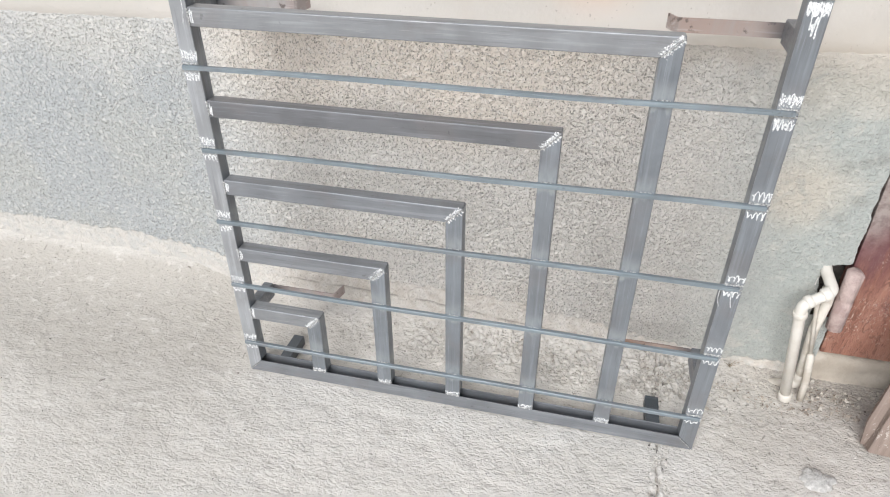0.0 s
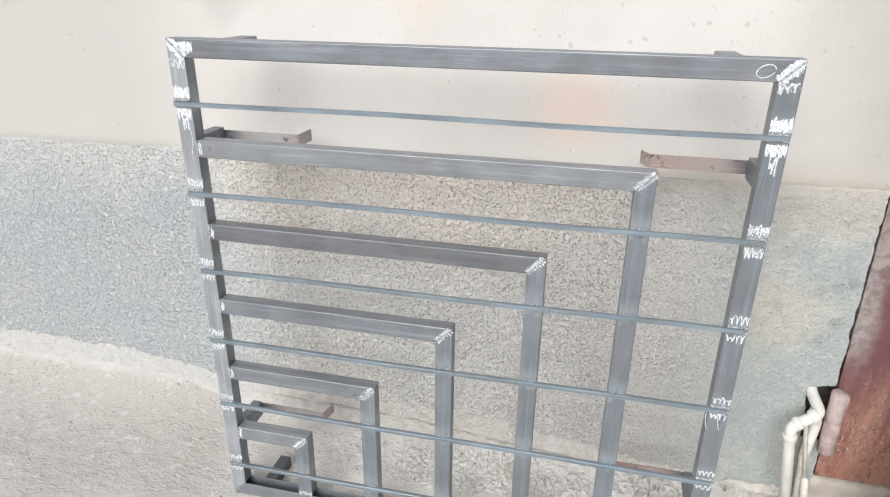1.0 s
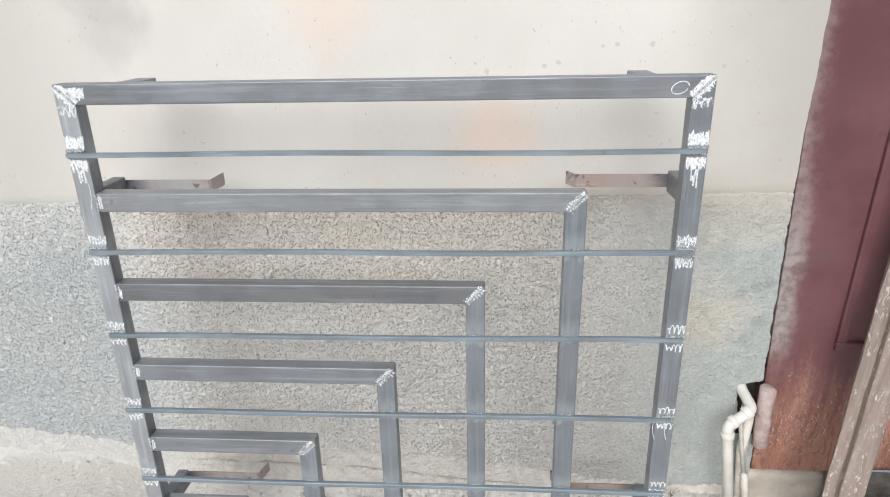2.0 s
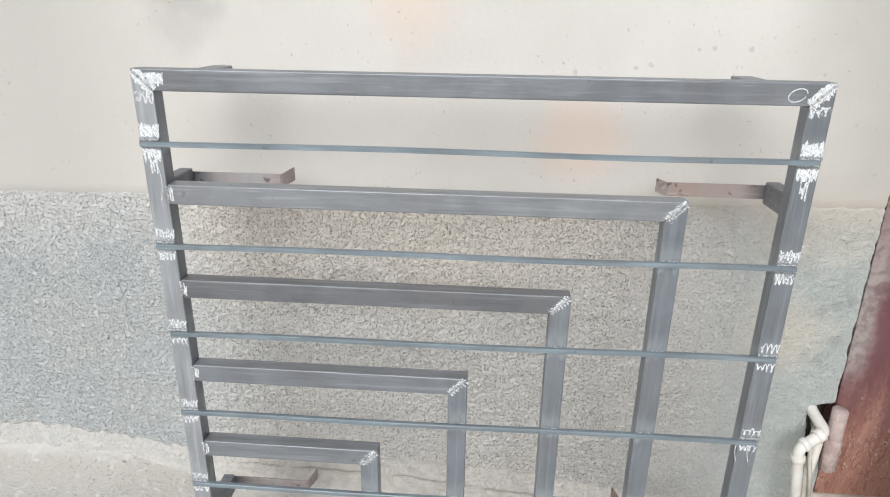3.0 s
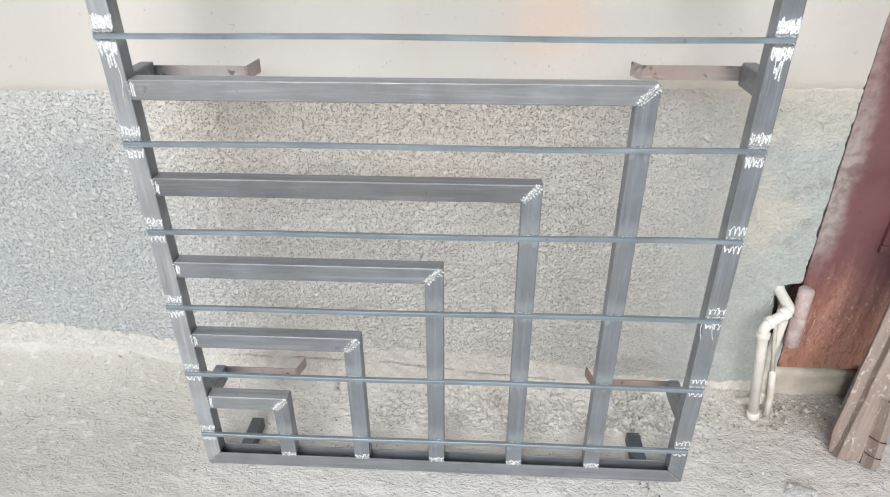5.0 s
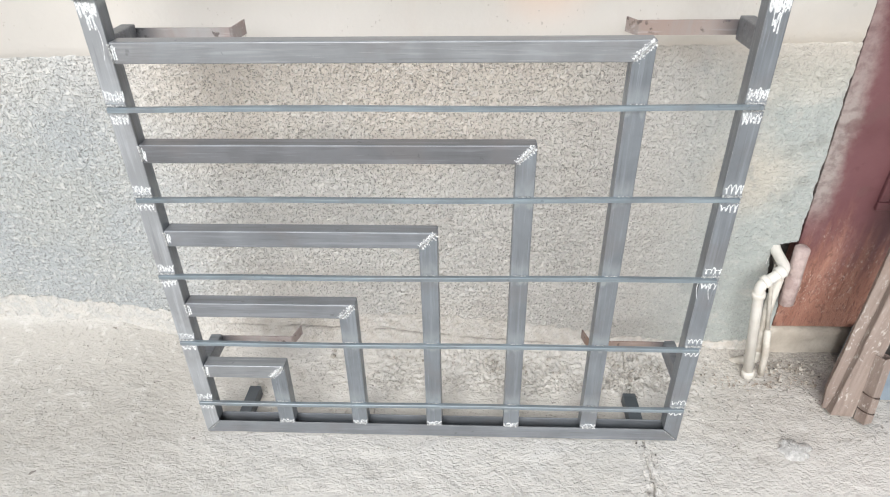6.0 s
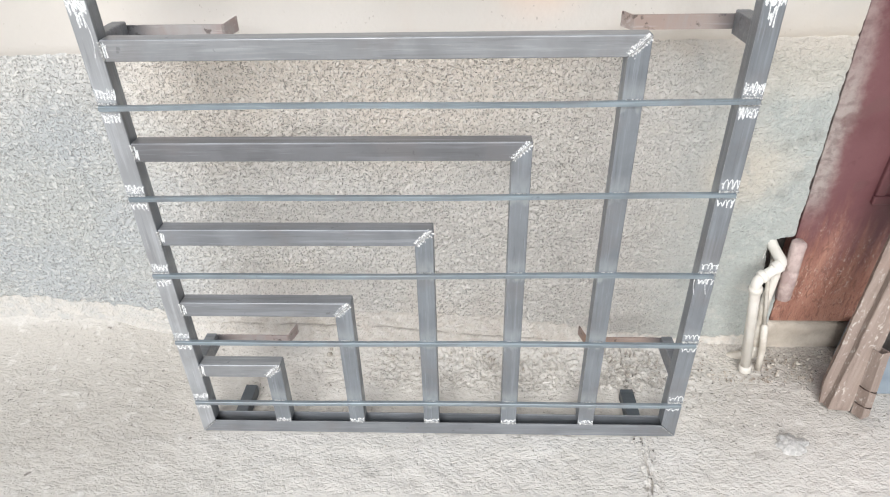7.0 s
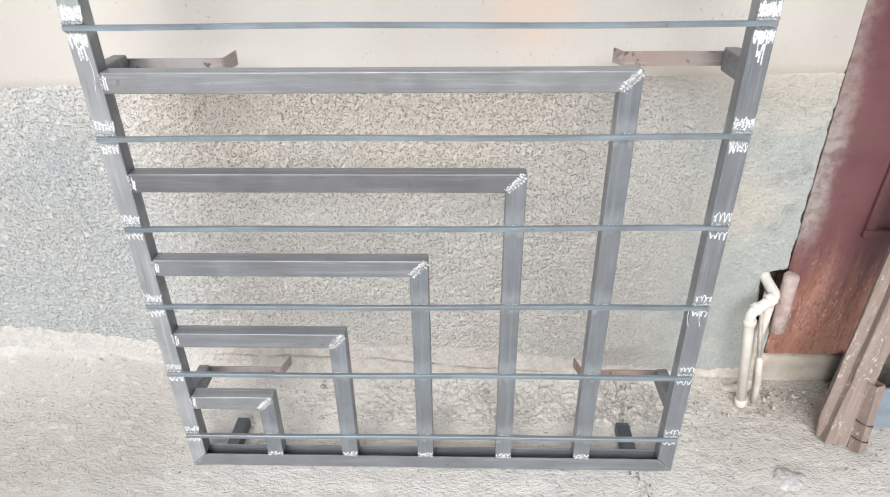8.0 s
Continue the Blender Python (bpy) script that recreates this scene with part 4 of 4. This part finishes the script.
# a chalk ring near the top corner and a long chalk line down the stile
bm = bmesh.new()
sweep(bm, [(R - 0.056 + 0.0135 * math.cos(t), -0.0002, W - 0.018 + 0.0095 * math.sin(t) + 0.003 * math.cos(t)) for t in (2 * math.pi * k / 28 for k in range(27))], 0.0010, 5)
part("chalk_mark", bm, CHALK, grille, "white chalk ring")
for x, z0, z1 in ((L + 0.022, 0.865 * W, 0.80 * W), (R - 0.012, 0.37 * W, 0.43 * W), (R - 0.034, 0.37 * W, 0.42 * W)):
    bm = sweep(bmesh.new(), [(x + 0.006 * math.sin(3 * k / 12) * (1 if x < 0 else -1), -0.0002, z0 + (z1 - z0) * k / 12) for k in range(13)], 0.0007, 5)
    part("chalk_mark", bm, CHALK, grille, "white chalk line")


# ---- pipes at the hole ----
def build_pipes():
    drain = thing("water_pipe", "cream plastic water pipe bent out of a hole in the wall", "pipe")
    run = [(0.784, 0.345, 0.396), (0.786, 0.284, 0.346), (0.794, 0.224, 0.330), (0.735, 0.203, 0.300), (0.779, 0.198, 0.008)]
    part("pipe", sweep(bmesh.new(), rounded(run, 0.016), 0.0122, 18), PVC, drain, smooth=True)
    for p, q, r in (((0.773, 0.2170, 0.3215), (0.788, 0.2215, 0.3305), 0.0152), ((0.742, 0.2055, 0.3045), (0.754, 0.2095, 0.3115), 0.0152), ((0.7375, 0.2022, 0.281), (0.7402, 0.2020, 0.266), 0.0152), ((0.7762, 0.198, 0.030), (0.7790, 0.198, 0.009), 0.0150)):
        p, q = Vector(p), Vector(q)
        part("pipe_collar", sweep(bmesh.new(), [p, p.lerp(q, 0.12), p.lerp(q, 0.88), q], [r - 0.002, r, r, r - 0.002], 18), PVC, drain, smooth=True)
    waste = thing("waste_pipe", "dirty plastic pipe running down behind and along the floor", "pipe")
    run = [(0.808, 0.300, 0.312), (0.808, 0.262, 0.285), (0.798, 0.248, 0.195), (0.818, 0.250, 0.020), (0.745, 0.257, -0.004), (0.650, 0.246, -0.020)]
    part("pipe", sweep(bmesh.new(), rounded(run, 0.018), 0.0112, 16), PVC_OLD, waste, smooth=True)
    part("pipe_elbow", sweep(bmesh.new(), rounded([(0.8145, 0.250, 0.052), (0.818, 0.250, 0.020), (0.790, 0.252, 0.013)], 0.016), 0.0138, 16), PVC, waste, smooth=True)
    cable = thing("conduit", "thin cream conduit with a thicker sleeve at its foot", "pipe")
    part("conduit_line", sweep(bmesh.new(), rounded([(0.790, 0.262, 0.315), (0.778, 0.238, 0.285), (0.808, 0.232, 0.130)], 0.02), 0.0048, 10), PVC_OLD, cable, smooth=True)
    part("sleeve", sweep(bmesh.new(), [(0.8080, 0.232, 0.138), (0.8085, 0.231, 0.132), (0.816, 0.220, 0.070), (0.820, 0.212, 0.000)], [0.006, 0.0088, 0.0085, 0.0078], 12), PVC_OLD, cable, smooth=True)


build_pipes()


# ---- old timbers leaning beside the door ----
def board(name, foot, head, width, thick, turn, label, category, wear=0.004, ends=0.0):
    """a worn sawn board from foot to head; its mesh runs along its own z"""
    foot, head = Vector(foot), Vector(head)
    d = (head - foot)
    rot = d.to_track_quat("Z", "Y").to_matrix().to_4x4() @ Matrix.Rotation(radians(turn), 4, "Z")
    bm = bmesh.new()
    n, rings = 60, []
    prof = [(-0.94, -1), (-0.3, -1.02), (0.35, -1.01), (0.94, -1), (1, -0.9), (1.0, 0.9), (0.94, 1), (-0.94, 1), (-1, 0.9), (-1, -0.9)]
    for i in range(n + 1):
        z = d.length * i / n
        ring = []
        for k, (a, b) in enumerate(prof):
            e = noise.noise(Vector((a * 3 + foot.x * 9, b * 3, z * 14))) * wear + noise.noise(Vector((a * 7, b * 7 + foot.y * 30, z * 60))) * wear * 0.5
            taper = 1 - ends * (1 - min(i / 3, 1))
            ring.append(bm.verts.new((a * width / 2 * taper + e, b * thick / 2 * taper + e * 0.6, z + (0.012 * noise.noise(Vector((k, foot.x * 7, 2))) if i == 0 else 0))))
        rings.append(ring)
    m = len(prof)
    for a, b in zip(rings, rings[1:]):
        for k in range(m):
            bm.faces.new((a[k], a[(k + 1) % m], b[(k + 1) % m], b[k]))
    bm.faces.new(list(reversed(rings[0]))), bm.faces.new(rings[-1])
    bmesh.ops.recalc_face_normals(bm, faces=bm.faces)
    ob = part(name, bm, WOOD)
    ob.matrix_basis = Matrix.Translation(foot) @ rot
    return tagged(ob, label, category, "old timbers by the door")


board("timber", (0.936, 0.106, 0.004), (1.045, 0.262, 0.95), 0.034, 0.022, 10, "narrow worn timber batten leaning by the maroon door", "timber", 0.0018, 0.5)
board("timber", (0.960, 0.092, 0.004), (1.075, 0.245, 0.95), 0.052, 0.030, 34, "wide weathered timber board leaning by the maroon door", "timber", 0.0018)


def open_post(foot, head, side, wall):
    """a short square post bound with wire near its foot, hollowed at its head to hold the gap's shade"""
    foot, head = Vector(foot), Vector(head)
    d = head - foot
    m = Matrix.Translation(foot) @ d.to_track_quat("Z", "Y").to_matrix().to_4x4() @ Matrix.Rotation(radians(24), 4, "Z")
    post = thing("hollow_post", "short brown post bound with rusty wire, hollowed for the shade beside the timbers", "post", m)
    a, b, h, bm = side / 2, side / 2 - wall, d.length, bmesh.new()
    rings = [[bm.verts.new((x * r, y * r, z)) for x, y in ((-1, -1), (1, -1), (1, 1), (-1, 1))] for r, z in ((a, 0), (a, h), (b, h), (b, 0.01))]
    for p, q in zip(rings, rings[1:]):
        for k in range(4):
            bm.faces.new((p[k], p[(k + 1) % 4], q[(k + 1) % 4], q[k]))
    bm.faces.new(rings[3])
    bmesh.ops.recalc_face_normals(bm, faces=bm.faces)
    part("post_body", bm, WOOD, post)
    for z in (0.030, 0.075):
        ring = sweep(bmesh.new(), [(a * 1.35 * math.cos(t), a * 1.30 * math.sin(t), z + 0.006 * math.cos(t)) for t in (2 * math.pi * k / 20 for k in range(21))], 0.0014, 6)
        part("wire_tie", ring, TIE, post, "rusty wire tie", smooth=True)


# its open head supplies the dark gap between the boards
open_post((1.003, 0.066, 0.003), (1.004, 0.100, 0.182), 0.026, 0.0025)


def metal_box(x0, x1, y0, y1, z1, wall=0.004):
    """an open sheet metal box: four painted sides, a floor, a folded rim and a dark lining that stands in for shade"""
    box = thing("metal_box", "open blue-grey painted sheet metal box beside the timbers", "box")
    for name, c in (("box_side", (x0, x1, y0, y0 + wall)), ("box_side", (x0, x1, y1 - wall, y1)), ("box_end", (x0, x0 + wall, y0 + wall, y1 - wall)), ("box_end", (x1 - wall, x1, y0 + wall, y1 - wall))):
        part(name, block(*c, -0.001, z1, 0.001), BLUE, box)
    # floor and lining coloured dark in place of the shade behind the boards
    part("box_floor", block(x0 + wall, x1 - wall, y0 + wall, y1 - wall, 0.000, 0.004), DARK_STEEL, box)
    part("box_rim", block(x0 - 0.004, x1 + 0.004, y0 - 0.004, y0 + wall, z1 + 0.0002, z1 + 0.006, 0.001), BLUE, box)
    i = wall + 0.0005
    part("box_shade_lining", block(x0 + i, x1 - i, y1 - wall - 0.003, y1 - wall - 0.0005, 0.0045, z1 - 0.004), SOIL_SHADE, box, "dark lining that stands in for shade behind the timbers")
    part("box_shade_lining", block(x0 + i, x0 + i + 0.002, y0 + i, y1 - wall - 0.0035, 0.0045, z1 - 0.004), SOIL_SHADE, box, "dark lining that stands in for shade behind the timbers")


metal_box(1.036, 1.30, 0.135, 0.270, 0.125)


# ---- loose bits ----
def scatter(name, spots, size, material, label, category, seed):
    """small broken stones as one mesh"""
    rnd = random.Random(seed)
    bm = bmesh.new()
    for x0, x1, y0, y1, z, n in spots:
        for _ in range(n):
            r = size * rnd.uniform(0.35, 1.0) * rnd.uniform(0.5, 1.0)
            c = Vector((rnd.uniform(x0, x1), rnd.uniform(y0, y1), z + r * 0.3))
            spin = Euler([rnd.uniform(0, 6.28) for _ in range(3)]).to_matrix().to_4x4()
            made = bmesh.ops.create_icosphere(bm, subdivisions=1, radius=r, matrix=Matrix.Translation(c) @ spin @ Matrix.Diagonal((1, rnd.uniform(0.6, 1), rnd.uniform(0.4, 0.8), 1)))
            for v in made["verts"]:
                v.co += Vector([rnd.uniform(-1, 1) for _ in range(3)]) * r * 0.22
    return tagged(part(name, bm, material), label, category, kind="stuff")


def crumbs(name, spots, material, label, category, seed, flat=0.45, long=1.0):
    """many broken flakes lying loose, as one mesh"""
    rnd = random.Random(seed)
    bm = bmesh.new()
    bmesh.ops.create_icosphere(bm, subdivisions=1, radius=1.0)
    ball = [v.co.copy() for v in bm.verts]
    tris = [[v.index for v in f.verts] for f in bm.faces]
    bm.free()
    verts, faces = [], []
    for x0, x1, y0, y1, z, r0, r1, n in spots:
        for _ in range(n):
            r = r0 + (r1 - r0) * rnd.random() ** 2
            m = Euler((rnd.gauss(0, 0.35), rnd.gauss(0, 0.35), rnd.uniform(0, 6.28))).to_matrix() @ Matrix.Diagonal((r * long, r * rnd.uniform(0.55, 1), r * flat * rnd.uniform(0.6, 1.2)))
            c = Vector((rnd.uniform(x0, x1), rnd.uniform(y0, y1), z + r * flat * 0.4))
            base = len(verts)
            verts += [c + m @ (p * rnd.uniform(0.65, 1.2)) for p in ball]
            faces += [[base + i for i in t] for t in tris]
    me = bpy.data.meshes.new(name)
    me.from_pydata(verts, [], faces)
    me.materials.append(material)
    return tagged(new(name, me), label, category, kind="stuff")


crumbs("concrete_flakes", [(-0.15, 0.43, 0.135, 0.264, 0.0, 0.002, 0.0075, 900), (0.41, 0.58, 0.14, 0.265, 0.001, 0.002, 0.010, 380), (-0.5, -0.15, 0.13, 0.265, -0.001, 0.0015, 0.005, 260), (0.452, 0.502, -0.34, 0.15, -0.004, 0.0015, 0.0055, 260), (0.58, 0.95, 0.02, 0.22, -0.004, 0.001, 0.004, 160)], FLAKE, "crumbled pale concrete flakes behind the grille", "rubble", 21, 0.34)
crumbs("leaf_litter", [(0.69, 0.95, 0.17, 0.26, -0.001, 0.0014, 0.0046, 320), (0.60, 0.70, 0.20, 0.265, 0.004, 0.0014, 0.004, 90)], LITTER, "dry brown leaf litter round the pipes", "litter", 23, 0.18, 1.4)
scatter("rubble", [(0.43, 0.57, 0.17, 0.262, 0.012, 60), (0.0, 0.43, 0.19, 0.268, 0.012, 60), (0.62, 0.95, 0.215, 0.265, 0.001, 60), (0.58, 0.80, 0.10, 0.20, -0.002, 14), (0.84, 1.05, 0.19, 0.29, -0.001, 50), (-0.3, 0.0, 0.20, 0.268, 0.012, 40)], 0.0075, STONE, "loose cement crumbs and small stones along the wall foot", "rubble", 3)
scatter("grit", [(-1.4, 1.1, -0.5, 0.2, -0.001, 130)], 0.0032, STONE, "scattered grit on the concrete", "grit", 5)
scatter("dark_grit", [(-1.3, 0.6, -0.45, 0.15, -0.001, 22), (0.458, 0.496, -0.33, 0.20, -0.004, 60), (0.66, 0.98, 0.16, 0.27, 0.000, 24)], 0.0036, SOIL_SHADE, "dark specks of soil on the concrete", "grit", 9)


def splash(name, x, y, r, seed):
    bm = bmesh.new()
    n, m = 40, 7
    c = bm.verts.new((x, y, 0.008))
    rings = []
    for j in range(1, m + 1):
        k = j / m
        ring = []
        for i in range(n):
            a = 2 * math.pi * i / n
            rr = r * k * (1 + 0.45 * noise.noise(Vector((math.cos(a) * 1.6, math.sin(a) * 1.6, seed))) + 0.2 * noise.noise(Vector((math.cos(a) * 5, math.sin(a) * 5, seed))))
            px, py = x + rr * math.cos(a), y + rr * math.sin(a) * 0.75
            h = 0.008 * (1 - k ** 2) + 0.003 * noise.noise(Vector((px * 90, py * 90, seed))) - (0.006 if j == m else 0)
            ring.append(bm.verts.new((px, py, h)))
        rings.append(ring)
    for i in range(n):
        bm.faces.new((c, rings[0][i], rings[0][(i + 1) % n]))
    for a, b in zip(rings, rings[1:]):
        for i in range(n):
            bm.faces.new((a[i], b[i], b[(i + 1) % n], a[(i + 1) % n]))
    bmesh.ops.recalc_face_normals(bm, faces=bm.faces)
    return tagged(part(name, bm, MORTAR, smooth=True), "pale dried mortar splash on the concrete floor", "mortar")


splash("mortar_splash", 0.815, -0.018, 0.036, 2.0)


def weed(x, y, z, blades, size, seed):
    rnd = random.Random(seed)
    clump = thing("dry_weed", "small tuft of dry weed at the wall foot", "weed", pose(x, y, z))
    bm = bmesh.new()
    for _ in range(blades):
        a, ln, lift = rnd.uniform(0, 6.28), size * rnd.uniform(0.5, 1), rnd.uniform(0.9, 1.4)
        pts = [(math.cos(a) * ln * k * math.cos(lift * (1 - 0.4 * k)), math.sin(a) * ln * k * 0.5 * math.cos(lift), ln * k * math.sin(lift) - 0.25 * ln * k * k) for k in (0, 0.3, 0.6, 0.85, 1)]
        sweep(bm, pts, [0.0007, 0.0007, 0.0006, 0.0004, 0.0003], 5)
    part("blades", bm, STRAW, clump)


weed(0.655, 0.262, 0.026, 7, 0.040, 1)
